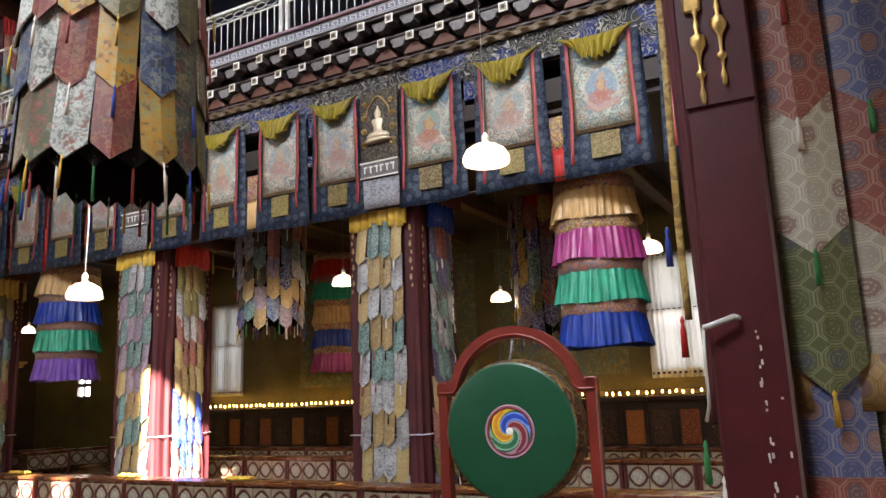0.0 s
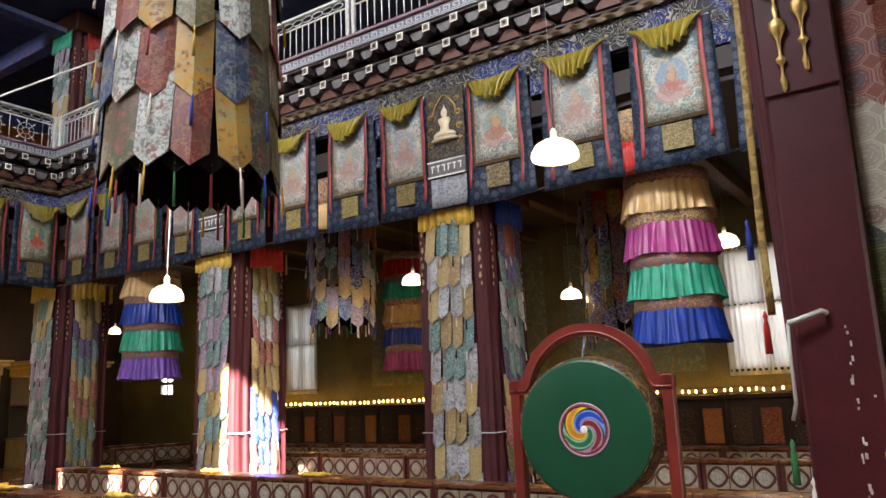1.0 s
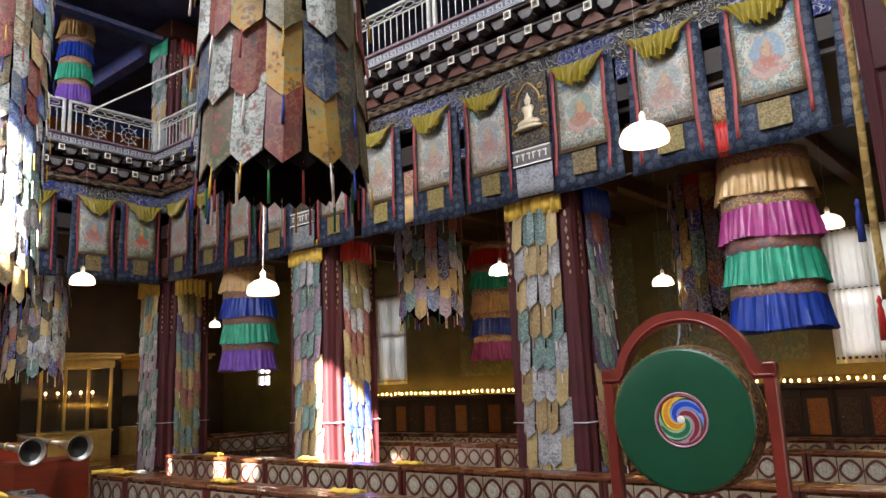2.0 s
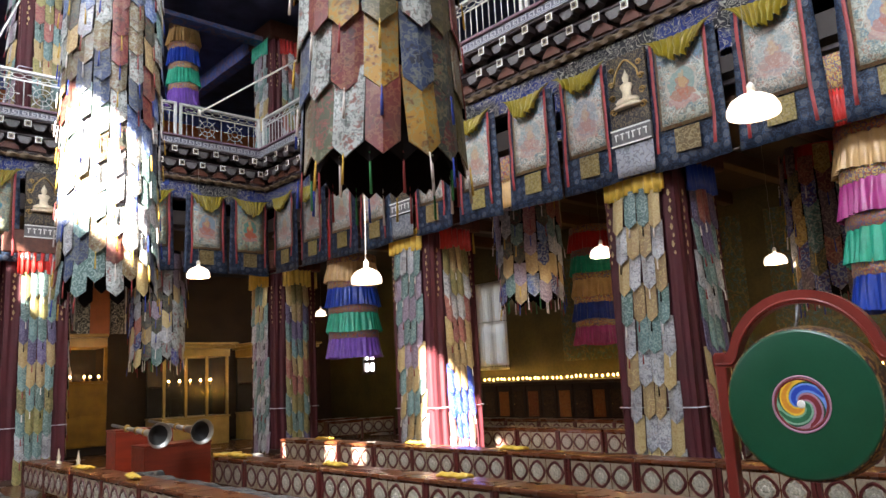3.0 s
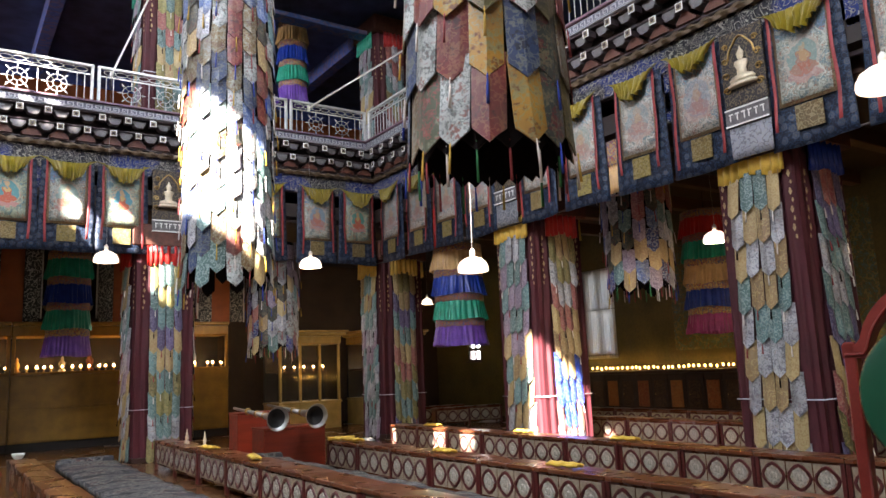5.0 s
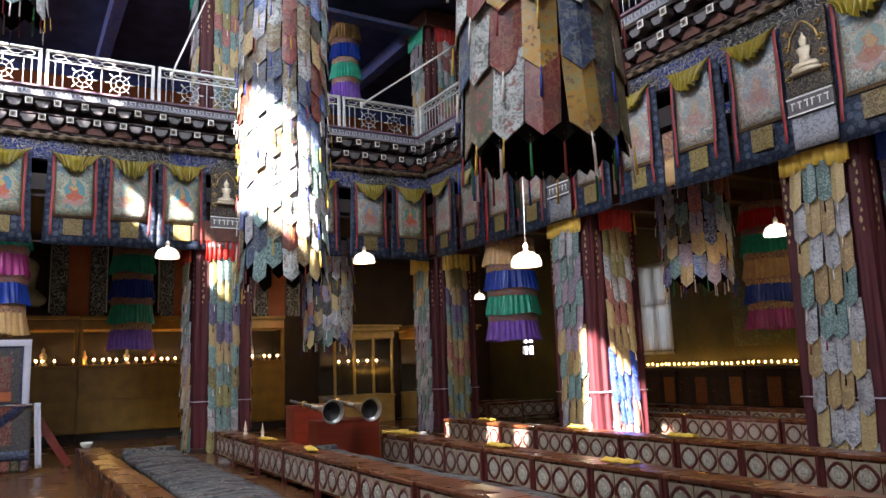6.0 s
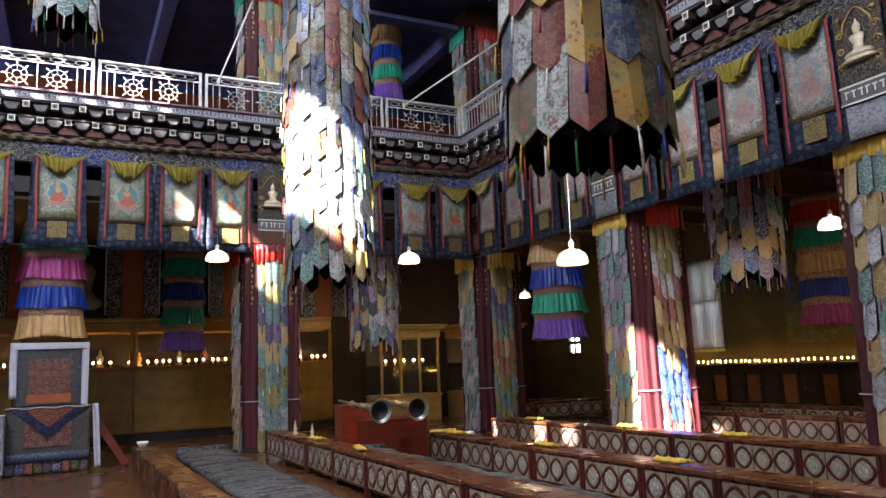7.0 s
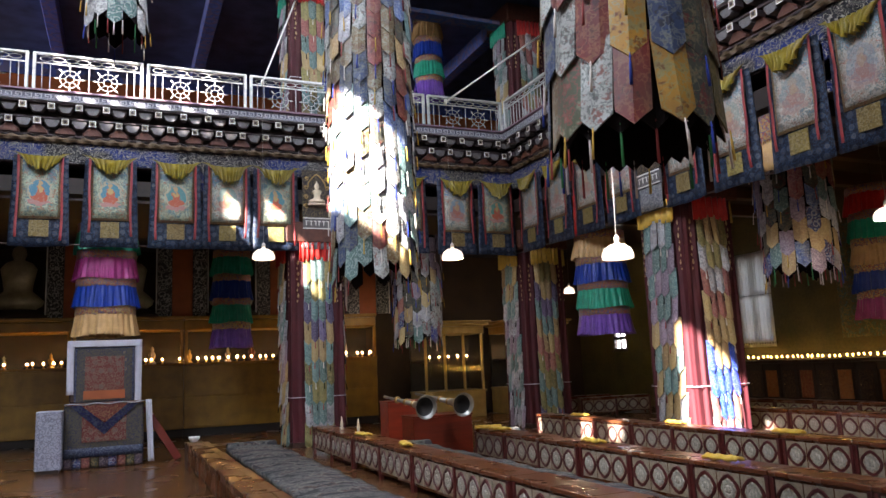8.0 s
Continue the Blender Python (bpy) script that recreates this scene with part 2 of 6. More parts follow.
P_TEAL = brocade("pale_teal_silk", (0.11, 0.20, 0.19), (0.30, 0.38, 0.35), 15.0, 0.4, 0.6, (0.06, 0.11, 0.11))
P_GOLD = brocade("pale_gold_silk", (0.40, 0.29, 0.14), (0.32, 0.20, 0.08), 15.0, 0.4, 0.6, (0.50, 0.38, 0.18))
P_MAUVE = brocade("mauve_grey_silk", (0.26, 0.19, 0.25), (0.36, 0.30, 0.34), 15.0, 0.4, 0.6, (0.10, 0.08, 0.10))
P_ROSE = brocade("dusty_rose_silk", (0.30, 0.085, 0.075), (0.38, 0.22, 0.17), 15.0, 0.4, 0.6, (0.16, 0.05, 0.05))
P_VIOLET = brocade("dull_violet_silk", (0.10, 0.085, 0.17), (0.24, 0.20, 0.28), 15.0, 0.4, 0.6, (0.07, 0.04, 0.10))
P_OLIVE = brocade("olive_gold_silk", (0.20, 0.17, 0.06), (0.34, 0.27, 0.11), 15.0, 0.4, 0.6, (0.09, 0.10, 0.04))
P_BLUE = worn_silk("faded_blue_silk", (0.06, 0.10, 0.24), (0.26, 0.30, 0.36), (0.03, 0.05, 0.11), 11.0)
COOL_TIES, WARM_TIES = [P_TEAL, P_SILVER, P_GOLD, P_TEAL, P_SILVER, P_MAUVE, P_GOLD], [P_OLIVE, P_GOLD, P_VIOLET, P_ROSE, P_SILVER, P_TEAL]
M_ROYAL = brocade("royal_blue_silk", (0.015, 0.06, 0.42), (0.20, 0.24, 0.40), 13.0, 0.4, 0.4)
M_BLACKLINING = plain("black_lining", (0.009, 0.007, 0.007), 1.0, spec=0.1)
M_RED = plain("red_cloth", (0.055, 0.003, 0.007), 0.7, var=0.3, scale=3.0)
M_REDBROC = brocade("red_gold_brocade", (0.115, 0.010, 0.016), (0.34, 0.22, 0.10), 18.0, 0.55, 0.45)
M_BAND = brocade("banded_trim_brocade", (0.42, 0.26, 0.09), (0.05, 0.07, 0.20), 16.0, 0.45, 0.8, (0.30, 0.04, 0.03))
M_YELLOW = plain("yellow_silk", (0.62, 0.40, 0.06), 0.4, var=0.2)
M_MUSTARD = plain("mustard_silk", (0.235, 0.175, 0.014), 0.34, var=0.25)
M_BLUESILK = plain("blue_silk", (0.004, 0.030, 0.24), 0.34, var=0.3, spec=0.40)
M_GREENSILK = plain("green_silk", (0.01, 0.26, 0.16), 0.34, var=0.3, spec=0.40)
M_PURPLESILK = plain("purple_silk", (0.13, 0.05, 0.30), 0.34, var=0.3, spec=0.40)
M_PINKSILK = plain("magenta_silk", (0.32, 0.035, 0.17), 0.34, var=0.3, spec=0.40)
M_CREAMSILK = plain("gold_satin", (0.50, 0.31, 0.13), 0.34, var=0.25, spec=0.40)
M_REDSILK = plain("scarlet_silk", (0.42, 0.02, 0.015), 0.34, var=0.25, spec=0.40)
M_WHITE = plain("white_paint", (0.70, 0.68, 0.63), 0.5, var=0.15)
M_WHITECLOTH = plain("white_cloth", (0.46, 0.46, 0.52), 0.8, var=0.1)
M_TASSEL = plain("white_tassel", (0.55, 0.50, 0.45), 0.9)
M_GREENTASSEL = plain("green_tassel", (0.02, 0.16, 0.05), 0.8)
M_BLUETASSEL = plain("blue_tassel", (0.01, 0.03, 0.22), 0.8)
M_FLOOR = wood("floor_boards", (0.115, 0.048, 0.020), 0.22, 1)
M_TABLEWOOD = wood("varnished_table_wood", (0.13, 0.040, 0.016), 0.25, 1)
M_DARKWOOD = wood("dark_carved_wood", (0.035, 0.014, 0.008), 0.45, 1)
M_POSTWOOD = plain("maroon_painted_wood", (0.062, 0.006, 0.010), 0.42, var=0.3, scale=4.0)
M_REDWOOD = plain("red_lacquered_wood", (0.15, 0.018, 0.012), 0.35, var=0.25, scale=4.0)
M_BEAM = plain("dark_painted_beam", (0.045, 0.030, 0.032), 0.6, var=0.5, scale=5.0)
M_SLATE = plain("blue_grey_painted_block", (0.115, 0.105, 0.105), 0.6, var=0.4, scale=14.0)
M_RUST = plain("rust_painted_block", (0.085, 0.026, 0.014), 0.6, var=0.4, scale=14.0)
M_GILT = plain("gilt_metal", (0.46, 0.30, 0.11), 0.42, 0.85, var=0.3, scale=20.0)
M_GILTPAINT = plain("gold_painted_wood", (0.235, 0.122, 0.010), 0.40, 0.1, var=0.35, scale=3.0)
M_STEEL = plain("painted_steel", (0.50, 0.50, 0.47), 0.4, 0.3, var=0.2)
M_HORN = plain("tarnished_silver", (0.40, 0.39, 0.36), 0.35, 0.9, var=0.4)
M_MURAL = plain("olive_mural_wall", (0.075, 0.062, 0.018), 0.65, var=0.5, scale=1.3, fine=16.0)
M_WALL = plain("ochre_plaster", (0.20, 0.13, 0.05), 0.8, var=0.3, scale=1.0)
M_NORTHWALL = plain("dark_brown_painted_wall", (0.045, 0.024, 0.012), 0.7, var=0.4, scale=1.5)
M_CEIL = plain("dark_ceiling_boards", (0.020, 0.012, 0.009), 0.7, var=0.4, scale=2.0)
M_CEILBLUE = plain("blue_ceiling_paint", (0.055, 0.075, 0.17), 0.7, var=0.5, scale=2.0)
M_DRUMGREEN = plain("green_drum_skin", (0.004, 0.055, 0.026), 0.32, var=0.15, scale=3.0)
M_BULB = glow("lit_glass_shade", (1.0, 0.83, 0.60), 0.12)
M_FAIRY = glow("warm_bulb", (1.0, 0.55, 0.09), 3.0)
M_FLAME = glow("butter_flame", (1.0, 0.55, 0.16), 12.0)
M_WIRE = plain("grey_white_wire", (0.30, 0.29, 0.27), 0.7)
# black paint, used too for the shade put inside the horn bells
M_BLACK = plain("black_paint_and_shade", (0.012, 0.010, 0.010), 0.6)


# ---- shape helpers ----
def mesh_of(name, bm, mats):
    me = bpy.data.meshes.new(name)
    bm.normal_update()
    bm.to_mesh(me)
    bm.free()
    for m in (mats if isinstance(mats, (list, tuple)) else [mats]):
        me.materials.append(m)
    return me


def part(name, bm, mat, parent=None, label="", m=None):
    """One mesh object under a thing or a part."""
    ob = new(name, bm if isinstance(bm, bpy.types.Mesh) else mesh_of(name, bm, mat))
    if parent is not None:
        ob.parent = parent
    if m is not None:
        ob.matrix_basis = m
    if label:
        ob["label"] = label
    return ob


def thing(name, m, label, category, group="", kind=""):
    ob = new(name)
    ob.empty_display_size = 0.1
    ob.matrix_basis = m
    return tagged(ob, label, category, group, kind)


def add_box(bm, lo, hi, bev=0.0, mi=0):
    lo, hi = Vector(lo), Vector(hi)
    old = set(bm.faces)
    r = bmesh.ops.create_cube(bm, size=1.0, matrix=Matrix.Translation((lo + hi) / 2) @ Matrix.Diagonal((*(hi - lo), 1)))
    if bev:
        bmesh.ops.bevel(bm, geom=list({e for v in r["verts"] for e in v.link_edges}), offset=bev, segments=1, affect="EDGES")
    if mi:
        for f in set(bm.faces) - old:
            f.material_index = mi
    return bm


def box(lo, hi, bev=0.0):
    return add_box(bmesh.new(), lo, hi, bev)


def add_lathe(bm, prof, seg=20, m=Matrix(), mi=0, smooth=True, cap=True):
    """Turned shape from (radius, height) pairs."""
    rings = []
    for r, z in prof:
        rings.append([bm.verts.new(m @ Vector((r * math.cos(2 * math.pi * k / seg), r * math.sin(2 * math.pi * k / seg), z))) for k in range(seg)])
    for a, b in zip(rings, rings[1:]):
        for k in range(seg):
            f = bm.faces.new((a[k], a[(k + 1) % seg], b[(k + 1) % seg], b[k]))
            f.smooth, f.material_index = smooth, mi
    if cap:
        for ring, flip in ((rings[0], True), (rings[-1], False)):
            f = bm.faces.new(ring[::-1] if flip else ring)
            f.material_index = mi
    return bm


def lathe(prof, seg=20, cap=True):
    return add_lathe(bmesh.new(), prof, seg, cap=cap)


def add_tube(bm, pts, r, seg=8, mi=0):
    pts = [Vector(p) for p in pts]
    rings = []
    for i, p in enumerate(pts):
        d = (pts[min(i + 1, len(pts) - 1)] - pts[max(i - 1, 0)]).normalized()
        q = d.to_track_quat("Z", "Y")
        rr = r[i] if isinstance(r, (list, tuple)) else r
        rings.append([bm.verts.new(p + q @ Vector((rr * math.cos(2 * math.pi * k / seg), rr * math.sin(2 * math.pi * k / seg), 0))) for k in range(seg)])
    for a, b in zip(rings, rings[1:]):
        for k in range(seg):
            f = bm.faces.new((a[k], a[(k + 1) % seg], b[(k + 1) % seg], b[k]))
            f.smooth, f.material_index = True, mi
    bm.faces.new(rings[0][::-1]).material_index = mi
    bm.faces.new(rings[-1]).material_index = mi
    return bm


def tube(pts, r, seg=8):
    return add_tube(bmesh.new(), pts, r, seg)


def sheet(nu, nv, fn, thick=0.0, mi=None):
    """A bent sheet of nu by nv cells, fn(u, v) -> place; thick gives it a back."""
    bm = bmesh.new()
    g = [[bm.verts.new(fn(i / nu, j / nv)) for j in range(nv + 1)] for i in range(nu + 1)]
    for i in range(nu):
        for j in range(nv):
            f = bm.faces.new((g[i][j], g[i + 1][j], g[i + 1][j + 1], g[i][j + 1]))
            f.smooth = True
            if mi:
                f.material_index = mi(i / nu, j / nv)
    if thick:
        bm.normal_update()
        bmesh.ops.solidify(bm, geom=bm.faces[:], thickness=thick)
    return bm


# the frame in which a thing hung on a facade is built: x along, y out of the wall, z up
def on_right(y, z=0.0, out=0.0):
    return Matrix.Translation((XR - out, y, z)) @ pose(0, 0, 0, 0, 0, 90)


def on_far(x, z=0.0, out=0.0):
    return Matrix.Translation((x, YF - out, z)) @ pose(0, 0, 0, 0, 0, 180)

M_BROWNBEAM = wood("brown_beam_wood", (0.07, 0.03, 0.014), 0.5, 0)
M_BENCHWOOD = wood("honey_bench_wood", (0.105, 0.036, 0.012), 0.25, 1)
M_REDBOX = wood("red_box_wood", (0.20, 0.022, 0.008), 0.35, 0)
M_BEAMBLUE = brocade("blue_painted_beam", (0.08, 0.13, 0.40), (0.30, 0.14, 0.06), 3.0, 0.6, 0.35)
M_FRIEZE2 = brocade("dark_blue_band", (0.06, 0.10, 0.28), (0.14, 0.09, 0.05), 1.6, 0.7, 0.5)
M_PRINT = brocade("printed_white_cloth", (0.33, 0.33, 0.40), (0.13, 0.14, 0.20), 12.0, 0.8, 0.5)

# ---- large structure ----
def structure(name, bm, mat, label, category):
    ob = new(name, mesh_of(name, bm, mat))
    return tagged(ob, label, category, kind="structure")


floor_ob = structure("floor", box((WXL - 0.3, WYB - 0.3, -0.25), (WX + 0.3, WY + 0.3, 0.0)), M_FLOOR, "polished reddish-brown wooden board floor of the hall", "floor")


def wall_with_holes(a0, a1, z0, z1, holes):
    """Rectangles (a, b, low, high) that fill a wall round its holes."""
    cuts = sorted({a0, a1, *[h[0] for h in holes], *[h[1] for h in holes]})
    out = []
    for a, b in zip(cuts, cuts[1:]):
        mid, z = (a + b) / 2, z0
        for h in sorted([h for h in holes if h[0] < mid < h[1]], key=lambda h: h[2]):
            if h[2] > z:
                out.append((a, b, z, h[2]))
            z = h[3]
        if z < z1:
            out.append((a, b, z, z1))
    return out


E_WINDOWS = [(2.0, 3.3, 1.75, 3.95), (13.9, 14.9, 1.75, 3.95), (19.9, 20.6, 1.75, 2.4)]
bm = bmesh.new()
for a, b, lo, hi in wall_with_holes(WYB, WY, 0, Z_CEIL, E_WINDOWS):
    add_box(bm, (WX, a, lo), (WX + 0.4, b, hi))
structure("wall_east", bm, M_MURAL, "olive painted mural wall behind the aisle", "wall")
structure("wall_north", box((WXL, WY, 0), (WX, WY + 0.4, Z_CEIL)), M_NORTHWALL, "dark brown wall behind the altars", "wall")
# assumed openings behind the camera, added to let fill light in
S_FILL_HOLES = [(-7.0, -3.0, 0.0, 4.5), (1.0, 6.5, 0.0, 4.5)]
bm = bmesh.new()
for a, b, lo, hi in wall_with_holes(WXL, WX, 0, Z_CEIL, S_FILL_HOLES):
    add_box(bm, (a, WYB - 0.4, lo), (b, WYB, hi))
structure("wall_south", bm, M_WALL, "unseen ochre plaster wall with openings added for fill light", "wall")
bm = bmesh.new()
# the hole is added out of view to brighten the north upper gallery
for a, b, lo, hi in wall_with_holes(WYB, WY, 0, Z_CEIL, [(16.6, 21.4, 7.7, 9.9)]):
    add_box(bm, (WXL - 0.4, a, lo), (WXL, b, hi))
structure("wall_west", bm, M_WALL, "unseen ochre plaster wall with an opening added for fill light", "wall")

# ceiling over the upper galleries, open over the court; the lantern above is assumed
LX0, LX1, LY0, LY1, Z_LAN = -6.0, 6.2, -4.0, 13.6, 15.4
bm = bmesh.new()
for lo, hi in (((WXL, WYB, 0), (LX0, WY, 0)), ((LX1, WYB, 0), (WX, WY, 0)), ((LX0, WYB, 0), (LX1, LY0, 0)), ((LX0, LY1, 0), (LX1, WY, 0))):
    add_box(bm, (lo[0], lo[1], Z_CEIL), (hi[0], hi[1], Z_CEIL + 0.3))
add_box(bm, (LX0 - 0.3, LY0 - 0.3, Z_LAN), (LX1 + 0.3, LY1 + 0.3, Z_LAN + 0.3))
structure("ceiling", bm, M_CEILBLUE, "dark blue painted ceiling over the upper gallery", "ceiling")
# unseen openings, each cut only to land a patch of sun inside
SUN_PATCH_HOLES = [(-1.0, 0.35, 12.45, 14.9), (1.3, 1.65, 12.0, 12.45), (2.15, 4.0, 10.92, 12.55), (8.78, 9.14, 11.55, 12.55), (9.24, 9.56, 11.95, 12.72), (9.68, 10.12, 11.45, 12.1), *[(12.0 - 0.3 * (k + 1), 12.0 - 0.3 * k, 10.93 + 0.39 * k, 11.85 + 0.39 * k) for k in range(7)]]
bm = bmesh.new()
for a, b, lo, hi in wall_with_holes(LY0, LY1, Z_CEIL + 0.3, Z_LAN, SUN_PATCH_HOLES):
    add_box(bm, (LX0 - 0.06, a, lo), (LX0, b, hi))
structure("lantern_wall_west", bm, M_WALL, "unseen lantern wall with holes cut to place the sun patches", "wall")
bm = bmesh.new()
# opening added out of view for the east fill lamp
for a, b, lo, hi in wall_with_holes(LY0, LY1, Z_CEIL + 0.3, Z_LAN, [(-3.0, 12.6, 11.6, 14.8)]):
    add_box(bm, (LX1, a, lo), (LX1 + 0.3, b, hi))
structure("lantern_wall_east", bm, M_WALL, "plaster wall of the assumed, unseen roof lantern", "wall")
structure("lantern_wall_north", box((LX0, LY1, Z_CEIL + 0.3), (LX1, LY1 + 0.3, Z_LAN)), M_WALL, "plaster wall of the assumed, unseen roof lantern", "wall")
bm = bmesh.new()
for a, b, lo, hi in wall_with_holes(LX0, LX1, Z_CEIL + 0.3, Z_LAN, []):
    add_box(bm, (a, LY0 - 0.3, lo), (b, LY0, hi))
structure("lantern_wall_south", bm, M_WALL, "plaster wall of the assumed, unseen roof lantern", "wall")

# decks of the galleries; the unseen south one is added to shade the post
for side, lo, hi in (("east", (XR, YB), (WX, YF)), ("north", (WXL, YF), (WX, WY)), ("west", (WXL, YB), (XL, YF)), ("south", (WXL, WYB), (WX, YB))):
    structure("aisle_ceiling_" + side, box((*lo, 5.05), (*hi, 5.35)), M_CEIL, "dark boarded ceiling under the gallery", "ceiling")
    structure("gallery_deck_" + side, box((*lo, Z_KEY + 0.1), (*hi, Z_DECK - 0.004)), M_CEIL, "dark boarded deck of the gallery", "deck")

# facade boards behind the hangings
structure("gallery_front_east", box((XR + 0.06, YB, 5.62), (XR + 0.30, YF + 0.06, Z_KEY + 0.1)), M_BEAM, "assumed unseen gallery beam, added with the deck that shades the post above the thangkas", "beam")
structure("gallery_front_north", box((XL, YF + 0.06, 5.62), (XR + 0.30, YF + 0.30, Z_KEY + 0.1)), M_BEAM, "assumed unseen gallery beam, added with the deck that shades the post above the thangkas", "beam")
structure("thangka_rod_east", tube([(XR + 0.02, YB, Z_BAN + 0.03), (XR + 0.02, YF, Z_BAN + 0.03)], 0.016, 8), M_DARKWOOD, "dark wooden rod along the lower edge of the thangkas", "rod")
structure("thangka_rod_north", tube([(XL, YF + 0.02, Z_BAN + 0.03), (XR, YF + 0.02, Z_BAN + 0.03)], 0.016, 8), M_DARKWOOD, "dark wooden rod along the lower edge of the thangkas", "rod")
for nm, lo, hi in (("gallery_sash_east", (XR + 0.12, YB, 4.94), (XR + 0.18, YF, 5.0)), ("gallery_sash_north", (XL, YF + 0.12, 4.94), (XR, YF + 0.18, 5.0))):
    structure(nm, box(lo, hi, 0.006), M_BEAM, "thin dark sash bar across the gallery openings", "trim")

# unseen edge of the south deck that is added to shade the near post
structure("gallery_front_south", box((XL, YB - 0.30, 4.45), (XR + 0.06, YB - 0.06, Z_KEY + 0.1)), M_BEAM, "assumed unseen gallery beam, added with the deck that shades the post", "beam")

# added fill lamps that stand in for the sky in assumed, unseen openings
# slab added outside, out of view, to block direct sun at the south openings
structure("porch_roof", box((-9.0, WYB - 6.0, 4.6), (9.0, WYB - 0.4, 4.9)), M_WALL, "added unseen slab that keeps sun out of the south openings", "roof")
lamp("sky_south_door", "AREA", look((3.7, WYB + 0.1, 2.3), (3.7, 5, 2.3)), 2.5, (0.95, 0.97, 1.0), shape="RECTANGLE", size=5.4, size_y=4.4)
lamp("sky_south_door_west", "AREA", look((-5, WYB + 0.1, 2.3), (-5, 5, 2.3)), 5, (0.95, 0.97, 1.0), shape="RECTANGLE", size=3.8, size_y=4.4)
lamp("sky_lantern_west", "AREA", look((LX0 + 0.1, 5.0, 12.9), (6.0, 7.0, 5.0)), 370, (0.80, 0.90, 1.0), shape="RECTANGLE", size=14, size_y=2.6)
lamp("sky_gallery_window", "AREA", look((WXL + 0.1, 19.0, 8.8), (0.0, 19.0, 8.6)), 120, (0.85, 0.92, 1.0), shape="RECTANGLE", size=4.6, size_y=2.0)
lamp("sky_lantern_east", "AREA", look((LX1 - 0.1, 5.0, 13.2), (-3, 8.0, 6)), 170, (0.80, 0.90, 1.0), shape="RECTANGLE", size=14, size_y=2.6)


# ---- pillars ----
TIE_MESH = {}
M_GILTTHREAD = plain("gilt_thread", (0.36, 0.24, 0.12), 0.5, 0.3)
M_REDTASSEL = plain("red_tassel", (0.22, 0.03, 0.03), 0.8)


def tie_mesh(w, length, mat, tip=0.12):
    """A hanging brocade strip with a pointed end, pleated a little and lined."""
    key = (round(w, 3), round(length, 3), mat.name, tip)
    if key not in TIE_MESH:
        bm = bmesh.new()
        cols = (-0.5, -0.25, 0.0, 0.25, 0.5)
        bow = (0.0, 0.015, 0.024, 0.015, 0.0)
        front, back = [], []
        for s, d in zip(cols, bow):
            low = -length + tip * abs(s) * 2
            for rows, off in ((front, 0.0), (back, -0.010)):
                rows.append([bm.verts.new((s * w, d * min(w, 0.22) * 6 + off, z)) for z in (0.0, low * 0.5, low)])
        for k in range(4):
            for j in range(2):
                f = bm.faces.new((front[k][j], front[k][j + 1], front[k + 1][j + 1], front[k + 1][j]))
                f.smooth = False
                f2 = bm.faces.new((back[k][j], back[k + 1][j], back[k + 1][j + 1], back[k][j + 1]))
                f2.smooth, f2.material_index = False, 1
            bm.faces.new((front[k][2], back[k][2], back[k + 1][2], front[k + 1][2]))
        for k in (0, 4):
            for j in range(2):
                q = (front[k][j], back[k][j], back[k][j + 1], front[k][j + 1])
                bm.faces.new(q if k == 0 else q[::-1])
        bmesh.ops.recalc_face_normals(bm, faces=bm.faces[:])
        TIE_MESH[key] = mesh_of("brocade_strip", bm, [mat, M_BLACKLINING])
    return TIE_MESH[key]


TAS = {}


def tassel_mesh(mat, length=0.16, r=0.012):
    key = (mat.name, length, r)
    if key not in TAS:
        TAS[key] = mesh_of("tassel", lathe([(r * 0.3, 0), (r * 0.9, -length * 0.12), (r * 0.5, -length * 0.2), (r, -length * 0.35), (r * 1.25, -length)], 6), mat)
    return TAS[key]


def tie_field(parent, width, cols, z_top, z_bot, rows, seed, mats=None, y=0.0, face=Matrix(), over=1.28, tassels=0.6, low=()):
    """Overlapping rows of brocade strips on one face, x along it, y out of it."""
    rnd = random.Random(seed)
    mats = mats or TIES
    w, pitch = width / cols, (z_top - z_bot) / rows
    seq = []
    while len(seq) < rows + 1:
        mat = mats[rnd.randrange(len(mats))]
        if not seq or seq[-1] is not mat:
            seq.append(mat)
    if low:
        seq[-len(low):] = low
    for r in range(rows):
        for c in range(cols):
            inner = abs(c - (cols - 1) / 2) < cols / 4
            mat = seq[r] if inner else seq[r + 1]
            top = z_top - r * pitch - (0.0 if inner else 0.05)
            x = (c + 0.5) * w - width / 2
            strip = part("brocade_strip", tie_mesh(w * 0.95, pitch * over, mat, 0.085), None, parent, m=face @ pose(x, y + 0.045 * (rows - r) / rows + 0.03, top, rnd.uniform(3.0, 6.0), rnd.uniform(-2, 2), rnd.uniform(-9, 9)))
            if rnd.random() < tassels:
                part("tassel", tassel_mesh([M_TASSEL, M_BLACKLINING, M_REDTASSEL][rnd.randrange(3)], 0.13, 0.009), None, strip, m=pose(0, 0.03, -pitch * over + 0.01))


MOTIF = []
for sx, sz in ((0.026, 0.050), (0.018, 0.032)):
    bm = bmesh.new()
    add_lathe(bm, [(0.0, -1.0), (0.6, -0.5), (1.0, 0.0), (0.5, 0.45), (0.7, 0.6), (0.0, 1.0)], 8, Matrix.Diagonal((sx, 0.006, sz, 1)), cap=False)
    MOTIF.append(mesh_of("gold_motif", bm, M_GILTTHREAD))


